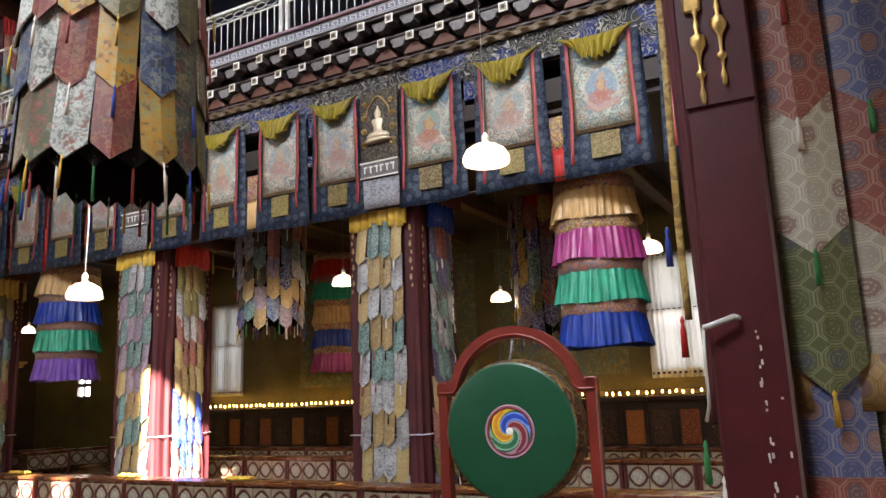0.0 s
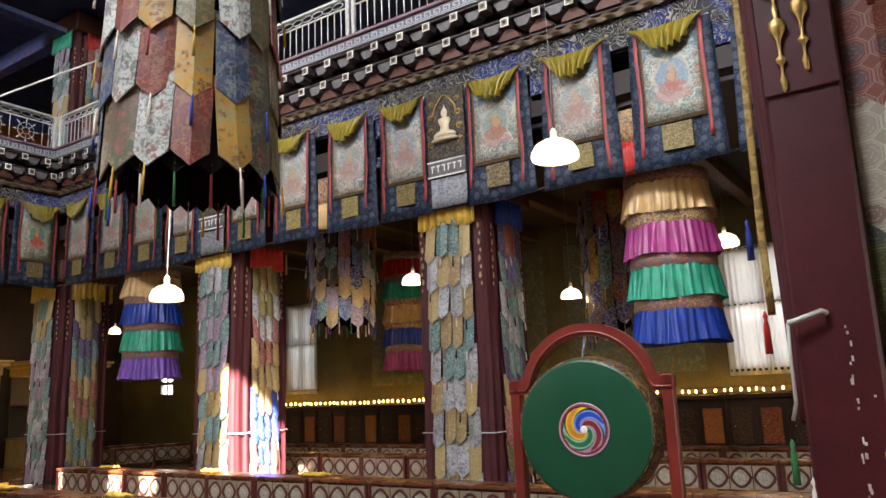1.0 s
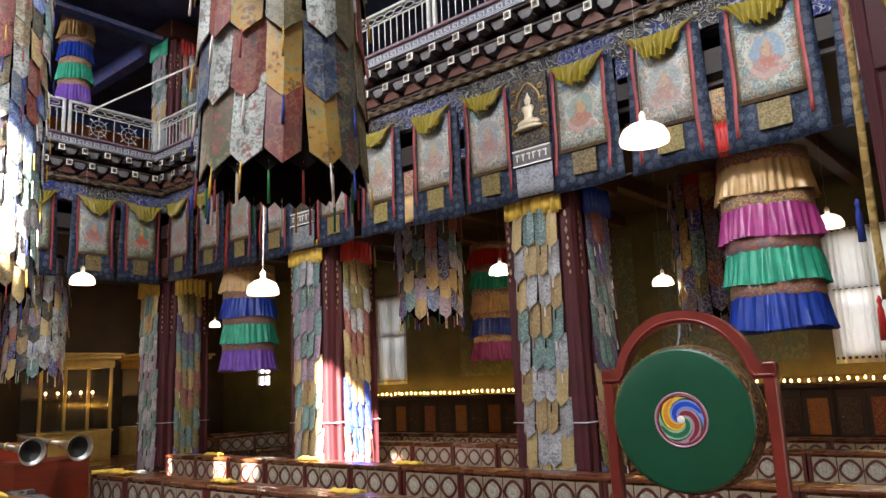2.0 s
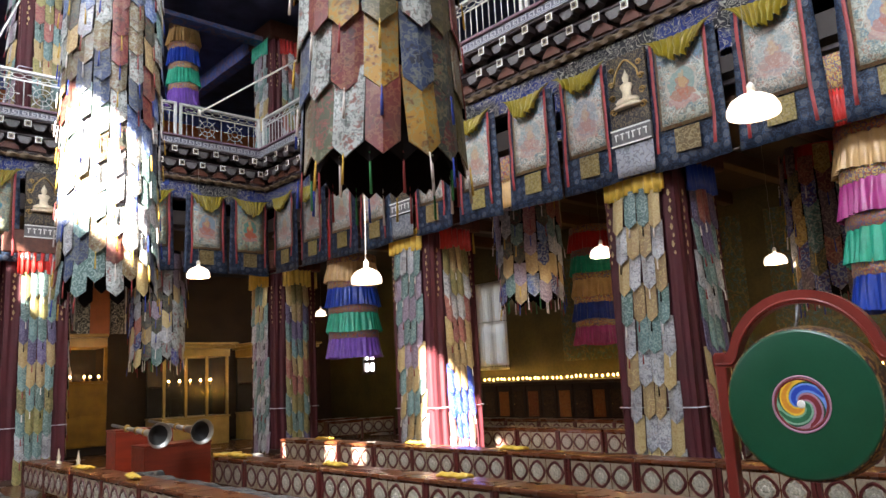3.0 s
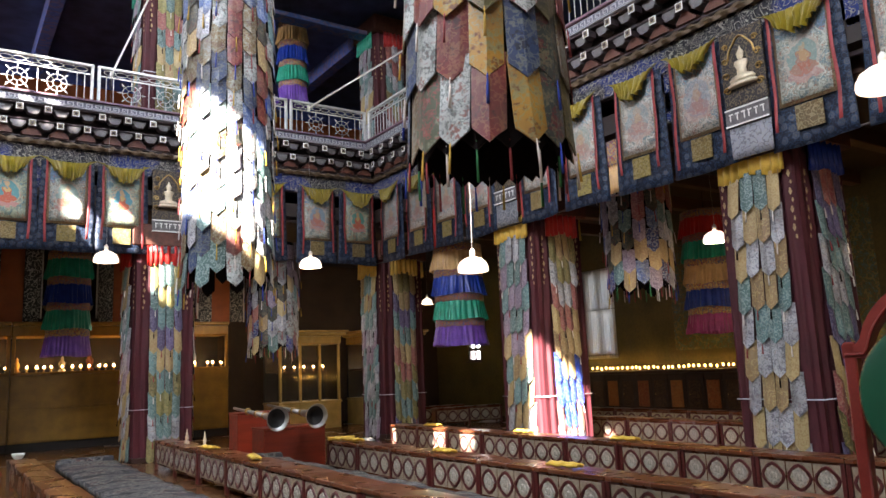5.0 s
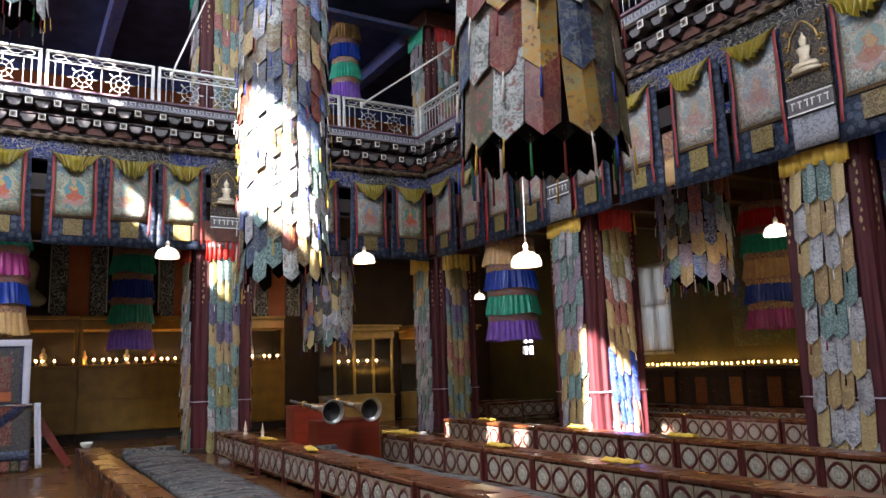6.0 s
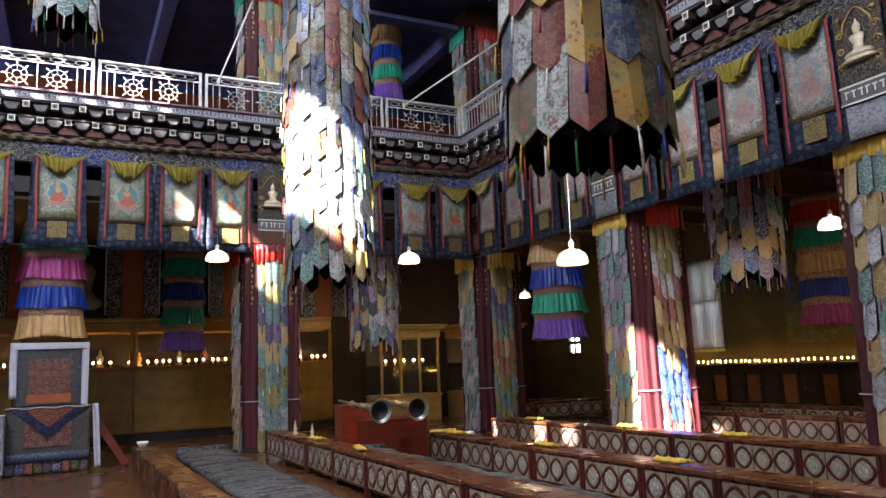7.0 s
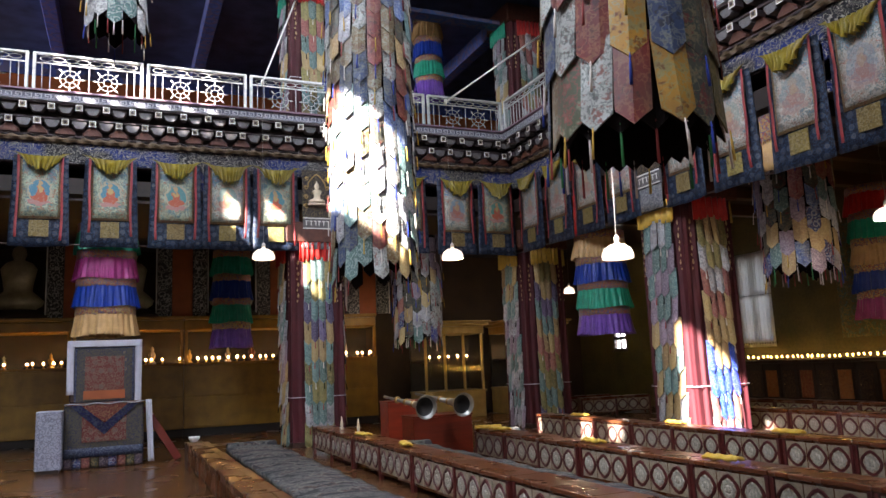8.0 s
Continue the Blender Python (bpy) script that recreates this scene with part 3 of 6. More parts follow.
def pillar(x, y, half, seed, cap_mats, z_top=4.2, z_bot=0.0, rows=9, low=()):
    """A square pillar wrapped in red cloth, with a curtain of brocade strips on each face."""
    p = thing("pillar", pose(x, y, z_bot), "square hall pillar wrapped in red cloth and hung with brocade strips", "pillar", "hall pillars")
    h = z_top - z_bot
    part("capital", box((-half - 0.12, -half - 0.12, h), (half + 0.12, half + 0.12, h + 0.45), 0.03), M_RUST, p, "rust painted capital")
    part("plinth", box((-half - 0.03, -half - 0.03, 0), (half + 0.03, half + 0.03, 0.10), 0.012), M_DARKWOOD, p)
    fold = lambda u, v: 0.026 * math.sin(u * 38 + 1.2 * math.sin(v * 5)) + 0.012 * math.sin(u * 83 + v * 3)
    def skin(u, v):
        s = (u * 4) % 4
        k, f = int(s) % 4, s - int(s)
        a = (-half + 2 * half * f, -half)
        q = (a, (half, -half + 2 * half * f), (half - 2 * half * f, half), (-half, half - 2 * half * f))[k]
        n = ((0, -1), (1, 0), (0, 1), (-1, 0))[k]
        d = fold(s, v) * min(1, 6 * min(f, 1 - f) + 0.3)
        return (q[0] + n[0] * d, q[1] + n[1] * d, 0.10 + v * (h - 0.10))
    part("cloth_wrap", sheet(192, 14, skin), M_RED, p, "dark red folded cloth")
    for k in range(4):
        face = pose(0, 0, 0, 0, 0, 90 * k) @ pose(0, half, 0)
        w = half * (1.12 if k % 2 == 0 else 1.36)
        tie_field(p, w, 4 if half > 0.5 else 3, h - 0.30, 0.12, rows, seed * 10 + k, WARM_TIES if k % 2 == 0 else COOL_TIES, face=face, low=low if k == 2 else ())
        for s in (-1, 1):
            for j in range(8):
                part("gold_motif", MOTIF[j % 2], None, p, m=face @ pose(s * (w / 2 + 0.10 + 0.02 * (j % 2)), 0.034, h - 0.42 - 0.115 * j))
        mat = cap_mats[k % len(cap_mats)]
        part("silk_valance", sheet(64, 3, lambda u, v: ((u - 0.5) * w * 1.25, 0.10 + (0.014 + 0.022 * v) * math.sin(u * 44 + 1.5 * math.sin(u * 7)), h + 0.03 - v * (0.40 + 0.03 * math.sin(u * 9))), 0.006), mat, p, m=face)
    part("cord", tube([(-half - 0.025, -half - 0.025, 1.0), (half + 0.025, -half - 0.025, 1.0), (half + 0.025, half + 0.025, 1.0), (-half - 0.025, half + 0.025, 1.0), (-half - 0.025, -half - 0.025, 1.0)], 0.009, 6), M_WHITECLOTH, p)
    return p


PX, PY = 9.24, 16.05
PILLARS = [(PX, 5.55, [M_YELLOW, M_YELLOW, M_BLUESILK, M_YELLOW]), (PX, 10.48, [M_YELLOW, M_YELLOW, M_REDSILK, M_YELLOW]), (PX, PY, [M_YELLOW]), (3.70, PY, [M_REDSILK]), (-4.6, PY, [M_YELLOW]), (PX, 0.62, [M_YELLOW])]
for k, (x, y, caps) in enumerate(PILLARS):
    pillar(x, y, 0.55, k + 1, caps, low=[P_GOLD, M_ROYAL, M_ROYAL, P_ROSE, P_SILVER] if k == 1 else ())


# ---- hanging cylinders of brocade strips ----
def tie_cylinder(x, y, z_bot, z_top, radius, seed, seg=11, pitch=0.45, mats=None, z_hang=None, top_ruffle=None, tassels=0.6, bottom=True, turn=0.0, stagger=0.45, lower=()):
    """lower: colours of the lowest rows, from the bottom row up, each from the strip at angle turn onwards."""
    p = thing("hanging_banner", pose(x, y, z_bot), "tall hanging cylinder of overlapping multicoloured brocade strips", "banner", "hanging banners")
    h, rnd = z_top - z_bot, random.Random(seed)
    mats = mats or TIES
    part("lining", lathe([(radius * 0.9, 0.30), (radius * 0.92, h)], 24, cap=False), M_BLACKLINING, p, "black cloth lining")
    w, length = 2 * math.pi * radius / seg, pitch * 1.4
    rows = max(1, round((h - length - 0.1) / pitch) + 1)
    for r in range(rows):
        top = h - r * (h - 0.02 - length) / max(1, rows - 1)
        for c in range(seg):
            a = radians(turn) + 2 * math.pi * c / seg
            up = rows - 1 - r
            mat = mats[rnd.randrange(len(mats))]
            if up < len(lower) and c < len(lower[up]):
                mat = lower[up][c]
            rr = radius + 0.06 * (rows - r) / rows + rnd.uniform(0.0, 0.025)
            sag = pitch * stagger * (c % 2) + rnd.uniform(-0.03, 0.03)
            strip = part("brocade_strip", tie_mesh(w * 1.05, length, mat, w * 0.48), None, p, m=pose(rr * math.cos(a), rr * math.sin(a), top - sag * (0 if stagger == 0 else 1), rnd.uniform(1.5, 4.5), rnd.uniform(-2.5, 2.5), math.degrees(a) - 90 + rnd.uniform(-7, 7)))
            if rnd.random() < tassels:
                part("tassel", tassel_mesh([M_TASSEL, M_GOLDTASSEL, M_BLUETASSEL, M_REDTASSEL][rnd.randrange(4)], 0.20, 0.008), None, strip, m=pose(0, 0.045, -length + 0.02))
    if bottom:
        for c in range(seg):
            a = radians(turn) + 2 * math.pi * (c + 0.5) / seg
            part("black_pendant", tie_mesh(w * 1.03, 0.34, M_BLACKLINING, w * 0.5), None, p, m=pose(radius * 0.95 * math.cos(a), radius * 0.95 * math.sin(a), 0.34, 0, 0, math.degrees(a) - 90))
            part("tassel", tassel_mesh([M_TASSEL, M_GREENTASSEL, M_REDTASSEL][c % 3], 0.30, 0.008), None, p, m=pose(radius * math.cos(a), radius * math.sin(a), 0.10))
    if top_ruffle:
        part("silk_ruffle", ruffle(radius * 1.0, radius * 1.12, h + 0.02, h - 0.34, seed=seed), top_ruffle, p)
    part("cord", tube([(0, 0, h - 0.5), (0, 0, (z_hang or Z_LAN) - z_bot)], 0.012, 6), M_DARKWOOD, p)
    return p


M_GOLDTASSEL = plain("gold_tassel", (0.42, 0.25, 0.03), 0.7)


# ---- ruffled victory banners ----
def ruffle(r0, r1, z0, z1, seg=180, waves=30, amp=0.022, seed=0):
    rnd = random.Random(seed)
    ph, k2 = rnd.uniform(0, 6), rnd.choice((7, 9, 11))
    def fn(u, v):
        a = 2 * math.pi * u
        r = r0 + (r1 - r0) * v + amp * (0.25 + v) * (abs(math.sin(a * waves * 0.5 + ph + 0.7 * math.sin(a * 5 + ph))) * 2 - 1 + 0.7 * math.sin(a * k2 + ph * 2 + v) + 0.35 * math.sin(a * 47 + v * 4))
        return (r * math.cos(a), r * math.sin(a), z0 + (z1 - z0) * v + 0.02 * v * math.sin(a * 3 + ph))
    return sheet(seg, 5, fn)


def ruffled_banner(x, y, z_bot, height, radius, mats, top_mat, seed, z_hang):
    p = thing("ruffled_banner", pose(x, y, z_bot), "cylindrical hanging banner of ruffled silk tiers with brocade bands", "banner", "ruffled banners")
    n = len(mats)
    step = height / n
    for k, mat in enumerate(mats):
        zt = height - k * step
        part("silk_ruffle", ruffle(radius * 0.96, radius * 1.05, zt - step * 0.26, zt - step * 1.06, seed=seed + k, amp=0.027), mat, p)
        part("brocade_band", lathe([(radius * 0.95, zt - step * 0.36), (radius * 1.0, zt - step * 0.30), (radius * 0.98, zt - step * 0.02), (radius * 0.93, zt)], 32, cap=False), M_BAND, p)
    part("top_disc", lathe([(radius * 0.93, height - 0.02), (radius * 0.93, height)], 24), M_BLACKLINING, p)
    part("cord", tube([(0, 0, height), (0, 0, z_hang - z_bot)], 0.01, 6), M_DARKWOOD, p)
    return p


ruffled_banner(9.3, 2.65, 2.05, 2.1, 0.53, [M_CREAMSILK, M_PINKSILK, M_GREENSILK, M_BLUESILK], None, 1, 5.05)


# strips run from the window side round towards the aisle
tie_cylinder(3.07, 3.94, 2.88, 8.7, 0.50, 11, 15, 0.44, [W_ROSE, W_WHITE, W_DARK, W_GOLD, W_DARK, W_OLIVE, W_ROSE, W_MIXED], turn=114, stagger=0.0, lower=(
    [W_DARK, W_BLUE, W_MIXED, W_GREENROSE, W_WHITE, W_ROSE, W_GOLD, W_DARK, W_OLIVE, W_MIXED, W_DARK],
    [W_OLIVE, W_MIXED, W_BLUE, W_WHITE, W_ROSE, W_GOLD, W_BLUE, W_DARK, W_MIXED, W_ROSE, W_OLIVE],
    [W_DARK, W_MIXED, W_WHITE, W_ROSE, W_GOLD, W_OLIVE, W_WHITE, W_OLIVE, W_ROSE, W_GOLD, W_DARK]))
tie_cylinder(2.95, 9.25, 2.75, 8.7, 0.50, 12, 18, 0.33, [W_WHITE, P_GOLD, P_BLUE, P_TEAL, W_ROSE, P_SILVER, W_DARK, W_WHITE, W_MIXED, W_BLUE], bottom=False)
tie_cylinder(-0.24, 11.0, 6.45, 9.6, 0.36, 13, 12, 0.32, [M_SILVER, M_TEAL, M_SILVER])
tie_cylinder(10.2, 8.9, 2.80, 4.95, 0.52, 14, 16, 0.30, [P_SILVER, P_BLUE, M_BLUE, P_ROSE, P_GOLD, P_TEAL, W_DARK, P_MAUVE], z_hang=5.05, top_ruffle=M_REDSILK)
tie_cylinder(6.35, 16.5, 2.15, 4.60, 0.50, 15, 16, 0.30, [P_SILVER, M_BLUE, P_GOLD, P_TEAL, P_ROSE, W_DARK, P_MAUVE, W_WHITE], z_hang=5.05)
tie_cylinder(11.9, 4.35, 2.45, 4.70, 0.46, 16, 14, 0.34, [M_OLIVE, M_GOLD, M_MAUVE, M_ROSE, M_TEAL, M_BLUE, M_SILVER], z_hang=5.05, top_ruffle=M_REDSILK)
ruffled_banner(9.15, 13.0, 2.05, 2.1, 0.53, [M_CREAMSILK, M_BLUESILK, M_GREENSILK, M_PURPLESILK], None, 20, 5.05)
ruffled_banner(12.4, 9.1, 2.05, 2.35, 0.46, [M_REDSILK, M_GREENSILK, M_CREAMSILK, M_BLUESILK, M_PINKSILK], None, 30, 5.05)
ruffled_banner(-0.38, 16.3, 2.42, 2.2, 0.56, [M_GREENSILK, M_PINKSILK, M_BLUESILK, M_CREAMSILK], None, 40, 5.05)
ruffled_banner(7.1, 17.0, 8.35, 2.1, 0.36, [M_CREAMSILK, M_BLUESILK, M_GREENSILK, M_PURPLESILK], None, 50, Z_CEIL)
ruffled_banner(2.35, 18.6, 2.2, 2.3, 0.45, [M_GREENSILK, M_BLUESILK, M_GREENSILK, M_PURPLESILK], None, 60, 5.05)
for x, y in ((PX, PY), (3.70, PY)):
    pillar(x, y, 0.47, 70 + int(x), [M_REDSILK, M_GREENSILK], z_top=Z_CEIL - 0.55, z_bot=Z_DECK, rows=7)

# ---- gallery cornice, brackets and rail ----
ROPE = {}


def cornice(name, m, length, label):
    """Rope moulding, two tiers of bracket blocks and rafter ends, and a banded edge; x along, y out."""
    c = tagged(new(name), label, "cornice", kind="structure")
    c.matrix_basis = m
    half = length / 2
    part("frieze_board", box((-half, -0.02, Z_FRZ - 0.12), (half, 0.02, 6.02)), M_FRIEZE, c, "blue and grey painted cloud frieze")
    bm = bmesh.new()
    n = int(length / 0.035)
    rings = []
    for i in range(n + 1):
        a = i * 0.9
        ring = []
        for k in range(6):
            t = k * math.pi / 3
            r = 0.052 * (1 + 0.30 * math.sin(t * 2 - a))
            ring.append(bm.verts.new((-half + length * i / n, 0.07 + r * math.cos(t), 6.07 + r * math.sin(t))))
        rings.append(ring)
    for a, b in zip(rings, rings[1:]):
        for k in range(6):
            bm.faces.new((a[k], a[(k + 1) % 6], b[(k + 1) % 6], b[k]))
    part("rope_moulding", bm, M_ROPE, c, "twisted rope moulding in dark gold")
    part("lower_board", box((-half, -0.02, 6.125), (half, 0.10, 6.16), 0.006), M_BEAM, c)
    part("middle_board", box((-half, -0.02, 6.43), (half, 0.20, 6.465), 0.006), M_BEAM, c)
    part("soffit_board", box((-half, -0.02, 6.68), (half, 0.36, 6.715), 0.006), M_BEAM, c)
    part("banded_edge", box((-half, -0.02, 6.716), (half, 0.40, 6.87), 0.008), M_KEY, c, "grey fretwork band")
    part("edge_moulding", box((-half, -0.02, 6.872), (half, 0.45, 6.92), 0.012), M_PINKEDGE, c, "faded purple moulding")
    low, up, end = bmesh.new(), bmesh.new(), bmesh.new()
    # scalloped rust block, stepped slate block, rafter end with its pale tip
    for bm, pts, y0, y1 in ((low, ((-0.17, 0.0), (0.17, 0.0), (0.17, 0.05), (0.10, 0.11), (0.0, 0.19), (-0.10, 0.11), (-0.17, 0.05)), -0.06, 0.09), (up, ((-0.055, 0.0), (0.055, 0.0), (0.10, 0.03), (0.10, 0.055), (0.135, 0.085), (0.135, 0.14), (-0.135, 0.14), (-0.135, 0.085), (-0.10, 0.055), (-0.10, 0.03)), -0.02, 0.15)):
        rings = [[bm.verts.new((x * k, y, z)) for x, z in pts] for y, k in ((y0, 1.0), (y1 - 0.02, 1.0), (y1, 0.86))]
        for a, b in zip(rings, rings[1:]):
            for k in range(len(pts)):
                bm.faces.new((a[k], a[(k + 1) % len(pts)], b[(k + 1) % len(pts)], b[k]))
        bm.faces.new(rings[0][::-1])
        bm.faces.new(rings[-1])
        bmesh.ops.recalc_face_normals(bm, faces=bm.faces[:])
    add_box(end, (-0.055, -0.05, -0.055), (0.055, 0.12, 0.055), 0.004, 0)
    add_box(end, (-0.062, 0.1205, -0.062), (0.062, 0.134, 0.062), 0.004, 1)
    add_box(end, (-0.046, 0.1345, -0.046), (0.046, 0.139, 0.046), 0.003, 2)
    add_lathe(end, [(0.030, 0.0), (0.026, 0.006), (0.012, 0.004), (0.008, 0.008)], 8, pose(0, 0.139, 0, -90, 0, 0), mi=0)
    lo_me, up_me, end_me = mesh_of("bracket_block", low, M_RUST), mesh_of("bracket_block", up, M_SLATE), mesh_of("rafter_end", end, [M_BEAM, M_WHITE, M_TAN])
    n = int(length / 0.467)
    for i in range(n):
        x = -half + 0.3 + i * 0.467
        part("bracket_block", lo_me, None, c, m=pose(x, 0.05, 6.165))
        part("bracket_block", up_me, None, c, m=pose(x + 0.23, 0.03, 6.28))
        part("rafter_end", end_me, None, c, m=pose(x, 0.12, 6.37))
        part("bracket_block", up_me, None, c, m=pose(x, 0.14, 6.53))
        part("rafter_end", end_me, None, c, m=pose(x + 0.23, 0.28, 6.61))
    return c


def arc(rx, rz, n=24):
    return [(rx * math.cos(2 * math.pi * a / n), 0, rz * math.sin(2 * math.pi * a / n)) for a in range(n + 1)]


def railing(name, m, length, wheels=True):
    r = thing(name, m, "pale painted steel gallery railing with wheel ornaments", "railing")
    half, h = length / 2, 0.74
    n = max(1, round(length / 2.1))
    step = length / n
    post = mesh_of("post", box((-0.03, -0.03, 0), (0.03, 0.03, h), 0.006), M_STEEL)
    bal = mesh_of("baluster", lathe([(0.010, 0), (0.010, h - 0.18)], 6), M_STEEL)
    wh = mesh_of("wheel_ornament", tube(arc(0.17, 0.17), 0.008, 5), M_STEEL)
    hub = mesh_of("hub_ring", tube(arc(0.075, 0.075, 14), 0.007, 5), M_STEEL)
    spoke = mesh_of("spoke", tube([(0.07, 0, 0), (0.19, 0, 0), (0.215, 0, 0), (0.235, 0, 0), (0.27, 0, 0)], [0.006, 0.006, 0.018, 0.012, 0.003], 6), M_STEEL)
    link = mesh_of("scroll_link", tube(arc(0.11, 0.045, 12), 0.009, 5), M_STEEL)
    for i in range(n):
        x0 = -half + i * step
        for dx in (0.06, step - 0.06):
            part("post", post, None, r, m=pose(x0 + dx, 0, 0))
        part("top_rail", box((x0 + 0.03, -0.03, h - 0.03), (x0 + step - 0.03, 0.03, h + 0.02), 0.008), M_STEEL, r)
        part("middle_rail", box((x0 + 0.09, -0.012, h - 0.20), (x0 + step - 0.09, 0.012, h - 0.175)), M_STEEL, r)
        part("bottom_rail", box((x0 + 0.09, -0.012, 0.02), (x0 + step - 0.09, 0.012, 0.045)), M_STEEL, r)
        for k in range(8):
            part("scroll_link", link, None, r, m=pose(x0 + step / 2 + (k - 3.5) * (step - 0.3) / 8, 0, h - 0.10))
        for k in range(1, 14):
            x = x0 + 0.06 + k * (step - 0.12) / 14
            if wheels and abs(abs(x - x0 - step / 2) - 0.33) < 0.21:
                continue
            part("baluster", bal, None, r, m=pose(x, 0, 0))
        if wheels:
            for s in (-0.33, 0.33):
                wheel = part("wheel_ornament", wh, None, r, m=pose(x0 + step / 2 + s, 0, 0.28))
                part("hub_ring", hub, None, wheel)
                for a in range(8):
                    part("spoke", spoke, None, wheel, m=pose(0, 0, 0, 0, 45 * a, 0))
    return r


M_FRIEZE = carved("carved_scroll_frieze", (0.012, 0.012, 0.018), (0.38, 0.35, 0.30), (0.006, 0.022, 0.14), 8.0)
M_ROPE = plain("dark_gold_rope", (0.10, 0.065, 0.035), 0.5, 0.2, var=0.4, scale=20.0)
M_KEY = fretwork("fretwork_band", (0.085, 0.085, 0.11), (0.44, 0.43, 0.44))
M_PINKEDGE = plain("faded_purple_paint", (0.20, 0.12, 0.15), 0.6)
M_TAN = plain("tan_painted_boss", (0.24, 0.20, 0.13), 0.6, var=0.4, scale=40.0)

LR, LF = YF - YB, XR - XL
cornice("cornice_east", on_right((YF + YB) / 2), LR, "painted bracket cornice of the gallery")
cornice("cornice_north", on_far((XR + XL) / 2), LF, "painted bracket cornice of the gallery")
railing("gallery_railing", on_right((YF + YB) / 2 - 0.15, Z_DECK, 0.30), LR - 0.4, wheels=False)
railing("gallery_railing", on_far((XR + XL) / 2 - 0.2, Z_DECK, 0.30), LF - 0.2)


# ---- thangkas ----
def thangka(m, w, seed, paint):
    t = thing("thangka", m, "scroll painting in blue brocade with red ribbons and mustard veil", "thangka", "gallery thangkas")
    h = Z_FRZ - Z_BAN
    rnd = random.Random(seed)
    wob, ph = rnd.uniform(0, 6), rnd.uniform(0, 6)
    part("brocade_mount", sheet(12, 10, lambda u, v: ((u - 0.5) * w * (1 + 0.12 * v), 0.03 + 0.016 * math.sin(u * 9 + wob) * v + 0.010 * math.sin(u * 21 + ph), h - v * h - 0.02 + 0.012 * v * math.sin(u * 5 + wob)), 0.008), M_NAVY, t, "dark blue medallion brocade mount")
    pw, p0, p1 = w * 0.335, 0.54, h - 0.10
    sag = lambda u, v: 0.006 * math.sin(u * 5 + wob) + 0.008 * math.sin(v * 4 + ph)
    part("inner_border", sheet(6, 6, lambda u, v: ((u - 0.5) * 2 * (pw + 0.04), 0.062 + sag(u, v), p1 + (p0 - 0.045 - p1) * v), 0.006), M_BORDER, t, "tan brocade border")
    part("painting", sheet(6, 6, lambda u, v: ((u - 0.5) * 2 * pw, 0.072 + sag(u, v), p1 + (p0 - p1) * v), 0.004), paint, t, "pale painted scroll panel")
    part("gold_patch", box((-w * 0.18, 0.06, 0.16), (w * 0.18, 0.074, 0.47), 0.003), M_GOLDPATCH, t, "gold brocade patch")
    for s in (-1, 1):
        end = rnd.uniform(0.08, 0.3)
        part("red_ribbon", sheet(2, 12, lambda u, v, s=s, end=end: (s * (pw + 0.06) + (u - 0.5) * 0.042 + 0.016 * v * math.sin(v * 6 + wob + s), 0.105 + 0.012 * math.sin(v * 11 + ph) + 0.01 * abs(u - 0.5), h - 0.02 - v * (h - end)), 0.003), M_REDRIB, t, "red silk ribbon")
    # veil: pinned at its two corners and bunched at the middle, with folds that fan out from the bunch
    deep, lean = rnd.uniform(0.30, 0.38), rnd.uniform(-0.12, 0.12)
    def veil(u, v):
        s = u * 2 - 1
        q = s - lean * (1 - s * s)
        drop = deep * (0.10 + 0.90 * (1 - q * q) ** 0.75 if abs(q) < 1 else 0.10)
        fan = 1 - 0.50 * v * (1 - 0.35 * v)
        f = abs(math.sin(q * 17 + wob + 0.8 * math.sin(q * 4 + ph)))
        fold = (f ** 0.7 - 0.55) * (0.35 + 0.9 * v) * (1 - 0.45 * s * s)
        knot = math.exp(-((v - 0.30) / 0.16) ** 2 - (q / 0.20) ** 2)
        return (s * w * 0.57 * fan, 0.135 + 0.095 * fold + 0.07 * v * (1 - s * s) + 0.055 * knot, h + 0.03 - 0.075 * (1 - s * s) - v * drop + 0.03 * v * f * (1 - s * s) + 0.02 * v * math.sin(s * 13 + ph))
    part("silk_veil", sheet(96, 9, veil), M_MUSTARD, t, "gathered mustard silk veil")
    return t


M_GOLDPATCH = brocade("faded_gold_patch", (0.20, 0.14, 0.035), (0.30, 0.24, 0.12), 14.0, 0.5, 0.6)


